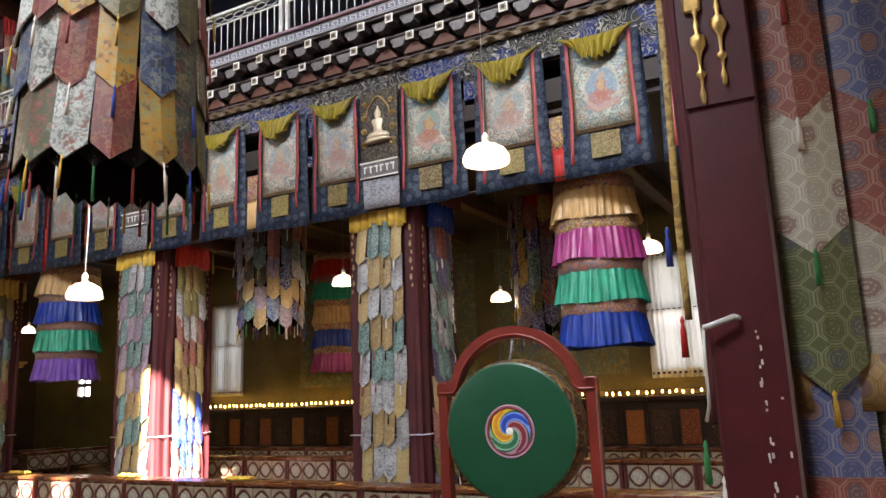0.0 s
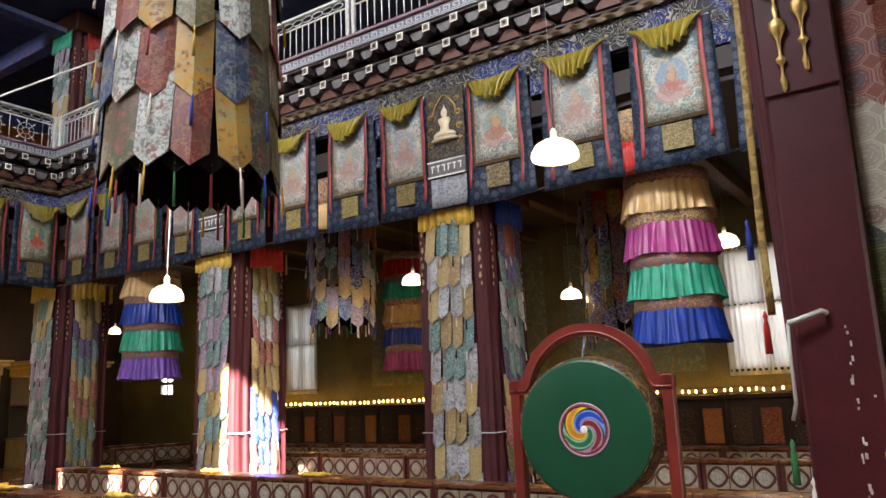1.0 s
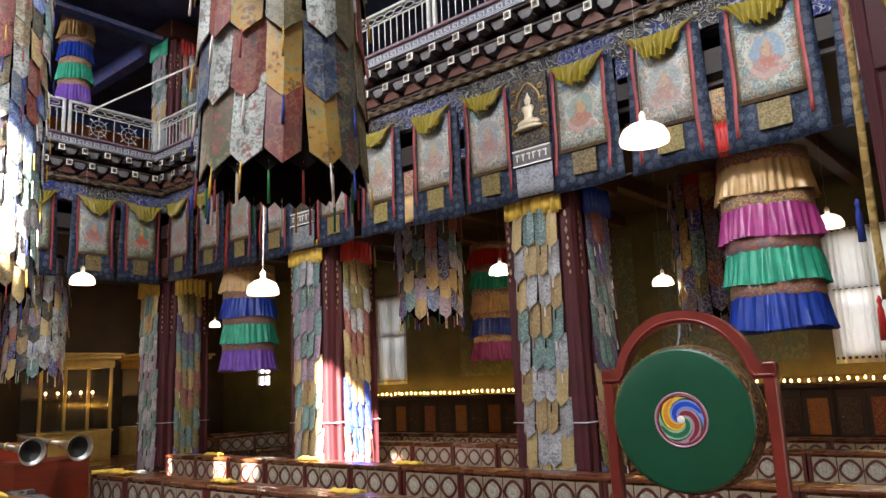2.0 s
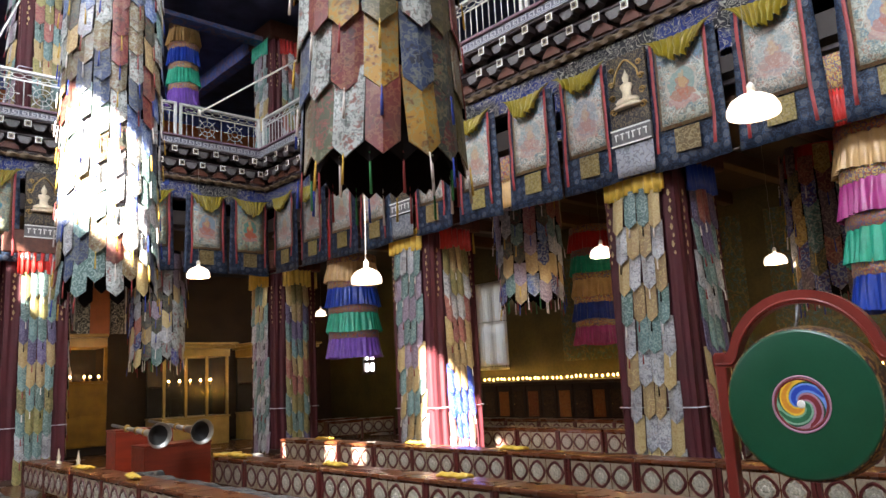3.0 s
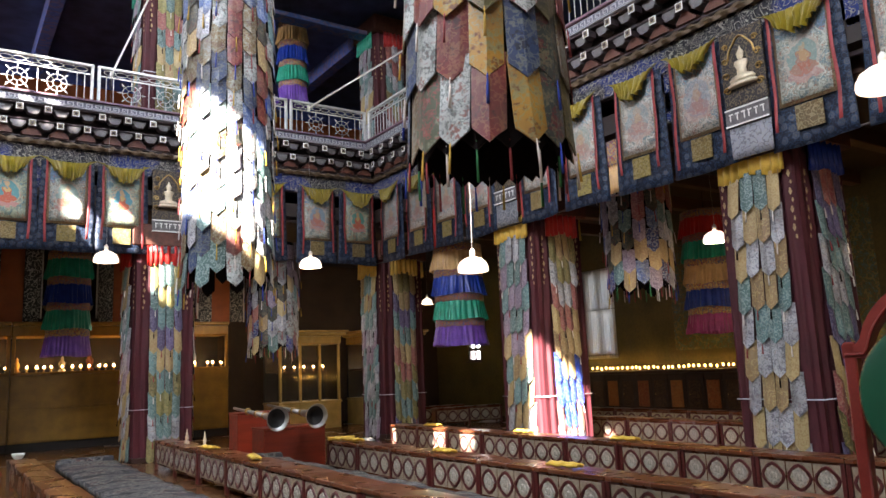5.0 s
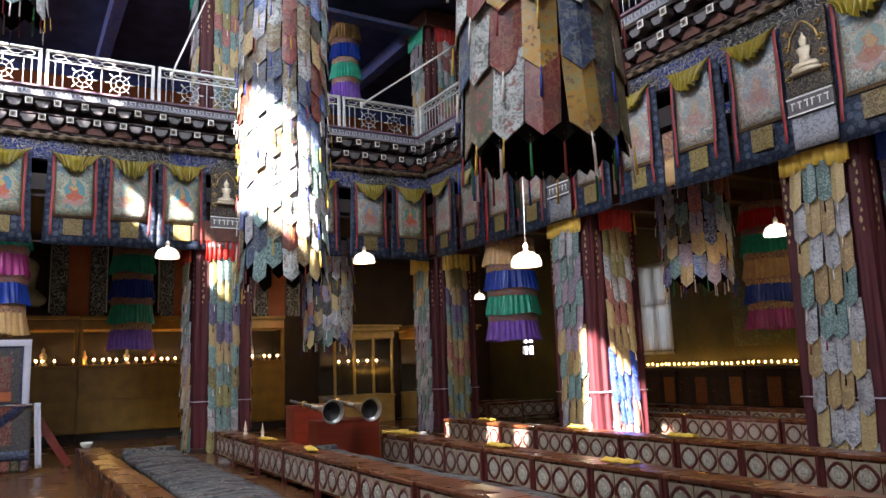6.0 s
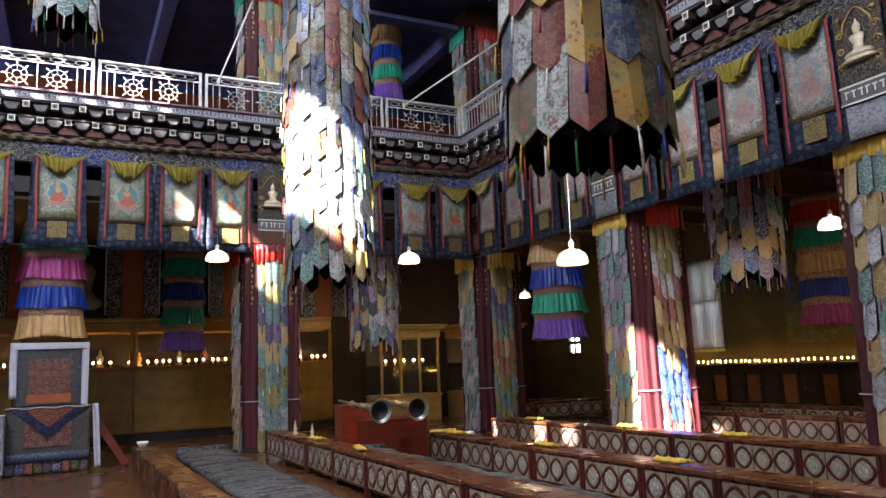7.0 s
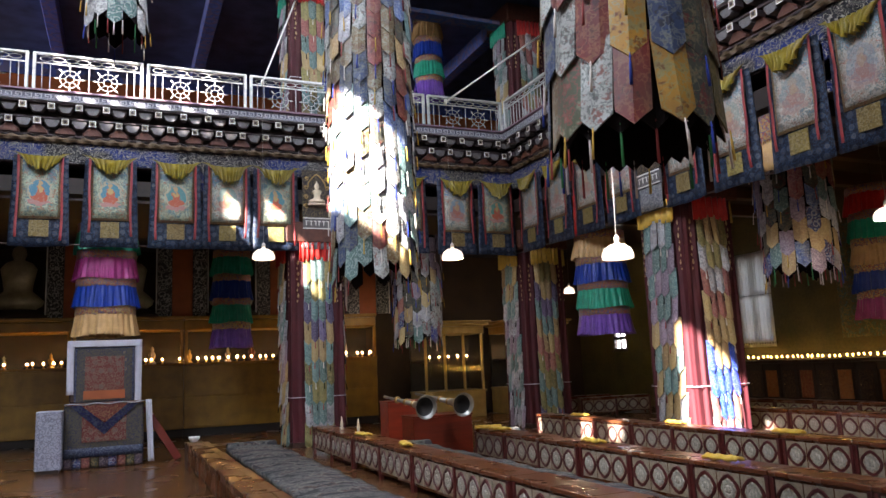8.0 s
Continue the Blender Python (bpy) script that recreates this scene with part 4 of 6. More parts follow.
def deity_panel(m):
    """A relief panel with a plain seated figure, a strip of raised script shapes and a grey cloth."""
    t = thing("relief_panel", m, "dark carved panel with pale gilt figure and script strip", "panel", "relief panels")
    h = Z_FRZ - Z_BAN
    part("panel", box((-0.31, 0.02, 0.72), (0.31, 0.06, h + 0.02), 0.008), M_CARVEDGOLD, t, "dark panel with gilt scrolls")
    for s in (-1, 1):
        for k in range(4):
            z, r = 0.95 + 0.20 * k, 0.055 - 0.004 * k
            part("gilt_scroll", tube([(s * (0.235 - 0.02 * (k == 3)) + s * r * (1 - a / 22) * math.cos(a * 0.55), 0.075, z + r * (1 - a / 22) * math.sin(a * 0.55)) for a in range(16)], 0.011, 5), M_GILT, t)
    part("arch_frame", tube([(0.19 * math.cos(math.pi * a / 16), 0.07, 1.36 + 0.26 * math.sin(math.pi * a / 16) * (1 + 0.10 * math.cos(math.pi * a / 4))) for a in range(17)], 0.014, 6), M_GILT, t, "gilt arched frame")
    bm = bmesh.new()
    for prof, mm in (([(0.20, 0), (0.22, 0.03), (0.18, 0.06)], pose(0, 0.08, 0.96)), ([(0.17, 0), (0.19, 0.035), (0.15, 0.075), (0.075, 0.10), (0.07, 0.17), (0.105, 0.25), (0.09, 0.28), (0.03, 0.30), (0.05, 0.33), (0.055, 0.38), (0.04, 0.41), (0.018, 0.44), (0.008, 0.48)], pose(0, 0.08, 1.02))):
        add_lathe(bm, prof, 14, mm @ Matrix.Diagonal((1, 0.4, 1, 1)))
    part("relief_figure", bm, M_CREAMGILT, t)
    part("script_board", box((-0.31, 0.02, 0.46), (0.31, 0.075, 0.70), 0.006), M_SLATE, t, "grey board with raised script")
    part("board_edge", box((-0.31, 0.076, 0.68), (0.31, 0.088, 0.70)), M_WHITE, t)
    part("board_edge", box((-0.31, 0.076, 0.46), (0.31, 0.088, 0.48)), M_WHITE, t)
    for k in range(6):
        x = (k - 2.5) * 0.09
        part("script_bar", box((x - 0.032, 0.076, 0.615), (x + 0.032, 0.084, 0.635), 0.003), M_WHITE, t)
        part("script_bar", box((x - 0.022 + 0.012 * (k % 3), 0.076, 0.535), (x - 0.004 + 0.012 * (k % 3), 0.084, 0.614), 0.003), M_WHITE, t)
    part("grey_cloth", sheet(16, 3, lambda u, v: ((u - 0.5) * 0.62, 0.05 + 0.010 * math.sin(u * 30), 0.45 - v * 0.42), 0.006), M_GREYCLOTH, t, "pale grey brocade cloth")
    return t


M_CARVEDGOLD = brocade("dark_gilt_scroll_panel", (0.018, 0.014, 0.016), (0.22, 0.16, 0.08), 16.0, 0.5, 0.6)
M_BORDER = brocade("tan_border_brocade", (0.26, 0.19, 0.10), (0.20, 0.06, 0.04), 20.0)
M_REDRIB = plain("red_ribbon_silk", (0.28, 0.035, 0.035), 0.5, var=0.3)
M_CREAMGILT = plain("pale_gilt_relief", (0.62, 0.52, 0.36), 0.4, 0.3, var=0.2, scale=20.0)
M_GREYCLOTH = brocade("grey_brocade", (0.22, 0.23, 0.26), (0.32, 0.32, 0.32))


def painting(name, ground, sky_c, red, seed, figure=1.0, size=1.0):
    """A scroll painting: hills under a blue sky, clouds, and a plain haloed shape on a lotus in the middle."""
    m, n, b = material(name, 0.6)
    add = n.nodes.new("ShaderNodeVectorMath")
    add.operation = "ADD"
    n.links.new(coords(n), add.inputs[0])
    off = n.nodes.new("ShaderNodeCombineXYZ")
    rnd = obj_random(n)
    n.links.new(maths(n, "ADD", maths(n, "MULTIPLY", rnd, 23.0), seed * 3.1), off.inputs["X"])
    n.links.new(off.outputs["Vector"], add.inputs[1])
    v = add.outputs["Vector"]
    sx = n.nodes.new("ShaderNodeSeparateXYZ")
    n.links.new(coords(n), sx.inputs["Vector"])
    big, mid, fine = noise_tex(n, v, 4.5, 3.0), noise_tex(n, v, 11.0, 3.0), noise_tex(n, v, 30.0, 2.0)
    wob = maths(n, "MULTIPLY", maths(n, "SUBTRACT", mid, 0.5), 0.16)
    z = maths(n, "ADD", sx.outputs["Z"], maths(n, "MULTIPLY", maths(n, "SUBTRACT", big, 0.5), 0.7))
    pale = tuple(min(1.0, x * 1.35) for x in ground)
    warm = tuple(0.78 * x + 0.22 * y for x, y in zip(ground, red))
    lo = tuple(x * 0.72 for x in ground)
    col = ramp(n, maths(n, "DIVIDE", z, 2.0), [(0.30, pale), (0.36, lo), (0.42, ground), (0.49, warm), (0.55, ground), (0.62, pale), (0.70, sky_c)])
    for tex, at, half, c, k in ((mid, 0.59, 0.018, red, 0.8), (mid, 0.42, 0.028, (0.06, 0.16, 0.20), 0.75), (fine, 0.50, 0.05, tuple(x * 0.4 for x in ground), 0.6), (big, 0.53, 0.020, pale, 0.8)):
        col = mix(n, maths(n, "MULTIPLY", maths(n, "LESS_THAN", maths(n, "ABSOLUTE", maths(n, "SUBTRACT", tex, at)), half), k), col, c)
    if figure:
        def inside(cz, rx, rz):
            dx = maths(n, "DIVIDE", maths(n, "ADD", sx.outputs["X"], wob), rx * size)
            dz = maths(n, "DIVIDE", maths(n, "ADD", maths(n, "SUBTRACT", sx.outputs["Z"], cz), wob), rz * size)
            return maths(n, "MULTIPLY", maths(n, "LESS_THAN", maths(n, "ADD", maths(n, "MULTIPLY", dx, dx), maths(n, "MULTIPLY", dz, dz)), 1.0), figure)
        halo = mix(n, rnd, (0.05, 0.17, 0.30), (0.08, 0.22, 0.17))
        for cz, rx, rz, c in ((1.02, 0.20, 0.25, tuple(x * 1.2 for x in warm)), (1.03, 0.165, 0.205, halo), (0.80, 0.19, 0.055, (0.34, 0.16, 0.14)), (0.90, 0.15, 0.07, red), (1.00, 0.075, 0.12, red), (1.06, 0.045, 0.06, (0.42, 0.26, 0.10)), (1.17, 0.042, 0.05, (0.40, 0.25, 0.13))):
            col = mix(n, inside(cz, rx, rz), col, c)
    col = mix(n, maths(n, "MULTIPLY", maths(n, "GREATER_THAN", fine, 0.60), 0.2), col, pale)
    n.links.new(col, b.inputs["Base Color"])
    bump(n, b, big, 0.25, 0.01)
    return m


PAINTS = [painting("thangka_painting_pale", (0.31, 0.32, 0.27), (0.12, 0.20, 0.30), (0.34, 0.085, 0.035), 1, 0.6, 1.15),
          painting("thangka_painting_warm", (0.35, 0.325, 0.28), (0.17, 0.28, 0.34), (0.34, 0.11, 0.07), 2, 0.35, 1.3),
          painting("thangka_painting_green", (0.25, 0.28, 0.20), (0.12, 0.20, 0.24), (0.38, 0.085, 0.04), 3)]
for k, (y, w) in enumerate(((1.02, 0.95), (2.20, 0.98), (3.41, 0.94), (4.59, 0.97), (6.12, 0.91), (7.18, 0.90), (8.37, 0.86), (9.52, 0.88), (11.2, 0.92), (12.3, 0.92), (13.4, 0.92), (14.55, 0.92))):
    thangka(on_right(y, Z_BAN), w, k, PAINTS[(k + 1) % 2 if k < 4 else 1])
for k, x in enumerate((-7.6, -6.5, -5.3, -3.9, -2.67, -1.53, -0.33, 0.86, 1.85, 2.83, 4.55, 5.76, 6.98, 8.02)):
    thangka(on_far(x, Z_BAN), 0.91, 40 + k, PAINTS[2 if k % 4 else 0])


# what shows in the gaps between the scrolls
def pennant(m, w, top, low, mats):
    p = thing("silk_pennant", m, "small pleated silk pennant hanging between two thangkas", "pennant", "silk pennants")
    step = (top - low) / len(mats)
    for k, mat in enumerate(mats):
        part("pleated_tier", sheet(20, 3, lambda u, v, k=k: ((u - 0.5) * w, -0.02 + 0.014 * math.sin(u * 34 + k) * (0.4 + v), top - step * (k + v * 1.08)), 0.004), mat, p)
    return p


pennant(on_right(7.80), 0.22, 4.95, 4.15, [M_BAND, M_CREAMSILK])
pennant(on_right(2.82), 0.20, 4.85, 4.05, [M_BAND, M_REDSILK])
pennant(on_right(12.85), 0.16, 4.9, 4.1, [M_REDSILK])
for m, w, low in ((on_right(3.99), 0.18, 5.25), (on_right(6.64), 0.14, 4.9), (on_right(1.60), 0.20, 5.3), (on_far(4.05), 0.2, 5.0), (on_far(1.35), 0.12, 5.2), (on_far(5.16), 0.2, 5.1)):
    c = tagged(new("carved_panel"), "grey carved scroll panel between two thangkas", "panel", "carved panels")
    c.matrix_basis = m
    part("carving", box((-w / 2, -0.05, low), (w / 2, 0.0, 5.66), 0.01), M_FRIEZE, c)
for m in (on_right(5.40, Z_BAN), on_right(10.38, Z_BAN), on_far(3.70, Z_BAN), on_far(-4.6, Z_BAN)):
    deity_panel(m)



# ---- low tables with roundel panels ----
M_PANEL = plain("cream_carved_panel", (0.26, 0.21, 0.145), 0.5, var=0.35, scale=18.0)
M_RING = plain("dark_red_ring", (0.075, 0.012, 0.010), 0.4, var=0.3)
M_ROSETTE = plain("silvered_rosette", (0.34, 0.31, 0.25), 0.45, 0.2, var=0.5, scale=35.0)
TABLE = {}


def table_parts():
    w = 0.30
    TABLE["panel"] = mesh_of("carved_panel", box((-0.006, -w / 2 + 0.008, 0.12), (0.0, w / 2 - 0.008, 0.43)), M_PANEL)
    bm = bmesh.new()
    seg = 16
    ring = []
    for r, d in ((0.100, 0.0), (0.105, 0.012), (0.130, 0.012), (0.136, 0.0)):
        ring.append([bm.verts.new((-0.006 - d, r * math.cos(2 * math.pi * k / seg) * (1 + 0.06 * math.cos(8 * math.pi * k / seg)), 0.275 + r * math.sin(2 * math.pi * k / seg) * (1 + 0.06 * math.cos(8 * math.pi * k / seg)))) for k in range(seg)])
    for a, b in zip(ring, ring[1:]):
        for k in range(seg):
            bm.faces.new((a[k], a[(k + 1) % seg], b[(k + 1) % seg], b[k]))
    bmesh.ops.recalc_face_normals(bm, faces=bm.faces[:])
    TABLE["ring"] = mesh_of("roundel_ring", bm, M_RING)
    bm = bmesh.new()
    rows = []
    for r, d in ((1.0, 0.0), (0.92, 0.008), (0.55, 0.010), (0.45, 0.004), (0.28, 0.014)):
        rows.append([bm.verts.new((-0.0065 - d, r * 0.09 * (1 + 0.13 * math.cos(8 * t)) * math.cos(t), 0.275 + r * 0.09 * (1 + 0.13 * math.cos(8 * t)) * math.sin(t))) for t in [2 * math.pi * k / 32 for k in range(32)]])
    for a, b in zip(rows, rows[1:]):
        for k in range(32):
            bm.faces.new((a[k], a[(k + 1) % 32], b[(k + 1) % 32], b[k]))
    bm.faces.new(rows[-1])
    bmesh.ops.recalc_face_normals(bm, faces=bm.faces[:])
    TABLE["rosette"] = mesh_of("rosette", bm, M_ROSETTE)


table_parts()


def low_table(x, y, panels=3, depth=0.36):
    """One unit of a row: front (towards -x) of carved roundel panels, from y downwards."""
    L = panels * 0.30 + 0.10
    t = thing("low_table", pose(x, y - L / 2, 0), "low varnished wooden prayer table with cream roundel panels", "table", "rows of low tables")
    part("tabletop", box((-0.03, -L / 2, 0.455), (depth, L / 2, 0.50), 0.008), M_TABLEWOOD, t)
    part("frame", box((0.003, -L / 2 + 0.02, 0.09), (depth - 0.02, L / 2 - 0.02, 0.453)), M_TABLEWOOD, t)
    for s in (-1, 1):
        part("corner_post", box((-0.02, s * (L / 2 - 0.026) - 0.022, 0.0), (0.03, s * (L / 2 - 0.026) + 0.022, 0.454), 0.004), M_RING, t)
        part("leg", box((depth - 0.06, s * (L / 2 - 0.04) - 0.025, 0.0), (depth - 0.01, s * (L / 2 - 0.04) + 0.025, 0.10), 0.004), M_TABLEWOOD, t)
    for k in range(panels):
        m = pose(0, (k - (panels - 1) / 2) * 0.30, 0)
        for kind, nm in (("panel", "carved_panel"), ("ring", "roundel_ring"), ("rosette", "rosette")):
            part(nm, TABLE[kind], None, t, m=m)
    return t


def table_row(x, y0, y1, seed, panels=3):
    L = panels * 0.30 + 0.10
    first, rnd, y = low_table(x, y0, panels), random.Random(seed), y0 - L
    while y > y1:
        copy_thing(first, pose(x + rnd.uniform(-0.02, 0.02), y - L / 2, 0, 0, 0, rnd.uniform(-0.5, 0.5)))
        y -= L + 0.005


table_row(3.28, 14.2, 3.0, 1, 4)
table_row(5.20, 11.2, 3.2, 2)
table_row(7.50, 13.2, 1.5, 3)
table_row(10.75, 12.0, 0.0, 4)
table_row(12.75, 13.2, 0.0, 5)


# ---- hanging lamps ----
def pendant(x, y, z, z_hang, r=0.18, bulb=0.0):
    p = thing("pendant_lamp", pose(x, y, z), "white glass dome pendant lamp on a twisted wire", "lamp", "pendant lamps")
    part("shade", lathe([(r * 0.96, 0.0), (r, 0.02), (r * 0.97, 0.06), (r * 0.82, 0.115), (r * 0.5, 0.155), (r * 0.18, 0.172), (r * 0.1, 0.196)], 24, cap=False), M_BULB, p, "lit white glass dome shade")
    part("cap", lathe([(0.03, 0.195), (0.03, 0.24), (0.012, 0.27)], 12), M_WHITE, p)
    part("wire", tube([(0.006 * math.sin(k * 1.7), 0.006 * math.cos(k * 1.7), 0.26 + (z_hang - z - 0.26) * k / 24) for k in range(25)], 0.0035, 5), M_WIRE, p, "twisted white wire")
    if bulb:
        lamp("pendant_bulb", "POINT", pose(x, y, z - 0.03), bulb, (1.0, 0.83, 0.60), shadow_soft_size=0.06)
    return p


pendant(5.5, 2.43, 3.40, Z_LAN, 0.20)
pendant(5.02, 6.85, 2.63, Z_LAN)
pendant(4.93, 11.17, 3.26, 5.93, bulb=1.5)
pendant(2.0, 12.06, 3.34, 6.28)
pendant(10.2, 2.2, 3.30, 5.05, bulb=1.2)
pendant(11.9, 5.2, 3.05, 5.05, bulb=1.2)
pendant(9.55, 6.85, 3.25, 5.05, bulb=3.5)
pendant(11.3, 17.6, 3.35, 5.05, 0.15, 4.0)
pendant(6.6, 18.4, 3.45, 5.05, 0.15, 4.0)


def lamp_pole(a, b):
    p = thing("lamp_pole", Matrix(), "thin white pole that carries a lamp wire", "pole", "lamp poles")
    part("rod", tube([a, b], 0.017, 8), M_WHITE, p)
    part("hook", lathe([(0.022, -0.05), (0.03, 0.0), (0.022, 0.05)], 8), M_WHITE, p, m=pose(*b))
    return p


lamp_pole((8.35, 12.45, 8.62), (4.93, 11.17, 5.97))
lamp_pole((3.35, 15.6, 9.75), (2.0, 12.06, 6.32))


# ---- drum in its frame ----
M_SWIRL = [plain("blue_enamel", (0.01, 0.05, 0.36), 0.4), plain("maroon_enamel", (0.16, 0.015, 0.02), 0.4), plain("dark_green_enamel", (0.012, 0.11, 0.05), 0.4), plain("orange_enamel", (0.55, 0.22, 0.02), 0.4)]
M_PALE = [plain("pale_blue_enamel", (0.13, 0.25, 0.60), 0.4), plain("mauve_enamel", (0.36, 0.19, 0.26), 0.4), plain("pale_green_enamel", (0.18, 0.36, 0.24), 0.4), plain("yellow_enamel", (0.66, 0.42, 0.04), 0.4)]
DRUM_AT = pose(5.73, 2.382, 1.22, 0, 0, 4)


def drum():
    """Its axis lies along x; the skin with the emblem faces -x."""
    d = thing("drum", DRUM_AT, "large round green drum with a four-colour swirl emblem", "drum")
    turn = pose(0, 0, 0, 0, -90, 0)
    R = 0.54
    part("shell", lathe([(R * 0.985, -0.17), (R * 1.0, -0.16), (R * 1.035, -0.08), (R * 1.045, 0.0), (R * 1.035, 0.08), (R * 1.0, 0.16), (R * 0.985, 0.17)], 56), M_SHELL, d, "dark wooden shell painted with gilt scrolls", m=turn)
    part("rim_band", lathe([(R * 0.985, 0.170), (R * 1.002, 0.170), (R * 1.002, 0.175), (R * 0.985, 0.176)], 56, cap=False), M_SHELL, d, "dark painted edge", m=turn)
    for s in (1, -1):
        part("drum_skin", lathe([(R * 0.99, 0.0), (R * 0.985, 0.008), (R * 0.95, 0.012), (R * 0.5, 0.013), (0.001, 0.014)], 56, cap=False), M_DRUMGREEN, d, "green painted skin", m=turn @ pose(0, 0, s * 0.171, 0 if s > 0 else 180, 0, 0))
    # emblem: ring and four spiral arms with pale edges
    face = turn @ pose(0, 0, 0.187)
    ring = bmesh.new()
    add_lathe(ring, [(0.190, 0), (0.190, 0.003), (0.205, 0.003), (0.205, 0.0)], 40, cap=False)
    part("emblem_ring", ring, M_PALE[1], d, m=face)
    ring = bmesh.new()
    add_lathe(ring, [(0.172, 0), (0.172, 0.003), (0.187, 0.003), (0.187, 0.0)], 40, cap=False)
    part("emblem_ring", ring, M_SWIRL[1], d, m=face)
    for layer, (mats, span, z) in enumerate(((M_PALE, 1.0, 0.001), (M_SWIRL, 0.55, 0.003))):
        for k in range(4):
            bm = bmesh.new()
            rows = []
            for i in range(19):
                f = i / 18
                r = 0.030 + 0.142 * f
                wdt = (math.pi / 4 * (1 - 0.25 * f ** 3)) * span * (1 if f < 0.85 or layer == 0 else (1 - f) / 0.15 + 0.01)
                mid = math.pi / 2 - k * math.pi / 2 - 2.9 * f
                rows.append([bm.verts.new((r * math.cos(mid + s * wdt), r * math.sin(mid + s * wdt), z)) for s in (-1, -0.33, 0.33, 1)])
            for a, b in zip(rows, rows[1:]):
                for j in range(3):
                    bm.faces.new((a[j], a[j + 1], b[j + 1], b[j]))
            bmesh.ops.recalc_face_normals(bm, faces=bm.faces[:])
            part("swirl_arm", bm, mats[k], d, m=face)
    part("emblem_boss", lathe([(0.030, 0.0), (0.030, 0.005), (0.014, 0.006), (0.001, 0.006)], 20, cap=False), M_WHITE, d, "white centre ring", m=face)
    part("hanging_cloth", tube([(-0.1, 0.0, 0.55), (-0.06, -0.01, 0.66), (0.0, 0.0, 0.75), (0.07, 0.03, 0.64), (0.16, 0.1, 0.55)], [0.008, 0.013, 0.016, 0.014, 0.008], 7), M_GREYCLOTH, d, "knotted grey cloth tie")
    return d


M_SHELL = brocade("gilt_scroll_shell", (0.05, 0.018, 0.012), (0.40, 0.24, 0.06), 11.0, 0.4, 0.55)
drum()


def drum_frame():
    f = thing("drum_stand", pose(5.73, 2.382, 0, 0, 0, 4), "red lacquered wooden drum stand with an arched top", "drum stand")
    for s in (-1, 1):
        part("upright", box((-0.05, s * 0.63 - 0.045, 0.08), (0.05, s * 0.63 + 0.045, 1.62), 0.01), M_REDWOOD, f)
        part("foot", box((-0.35, s * 0.63 - 0.06, 0.0), (0.35, s * 0.63 + 0.06, 0.08), 0.015), M_REDWOOD, f)
    # arch: a flat shoulder at each end, then a rise in the middle
    def line(y, inner):
        a = min(1.0, abs(y) / (0.55 if not inner else 0.50))
        return 1.60 + 0.45 * (1 - a ** 2.1) ** 0.62 - (0.085 if inner else 0.0)
    bm = bmesh.new()
    rows = []
    for i in range(41):
        y = -0.68 + 1.36 * i / 40
        rows.append([bm.verts.new((x, y, z)) for x, z in ((-0.05, line(y, True) - 0.015), (-0.05, line(y, False)), (0.05, line(y, False)), (0.05, line(y, True) - 0.015))])
    for a, b in zip(rows, rows[1:]):
        for k in range(4):
            bm.faces.new((a[k], a[(k + 1) % 4], b[(k + 1) % 4], b[k]))
    bm.faces.new(rows[0][::-1])
    bm.faces.new(rows[-1])
    bmesh.ops.recalc_face_normals(bm, faces=bm.faces[:])
    part("arch", bm, M_REDWOOD, f)
    part("arch_moulding", tube([(-0.055, -0.66 + 1.32 * i / 40, line(-0.66 + 1.32 * i / 40, True) + 0.012) for i in range(41)], 0.012, 6), M_REDWOOD, f)
    part("cross_bar", box((-0.04, -0.59, 0.34), (0.04, 0.59, 0.42), 0.01), M_REDWOOD, f)
    return f


drum_frame()

# ---- near post and its hangings ----


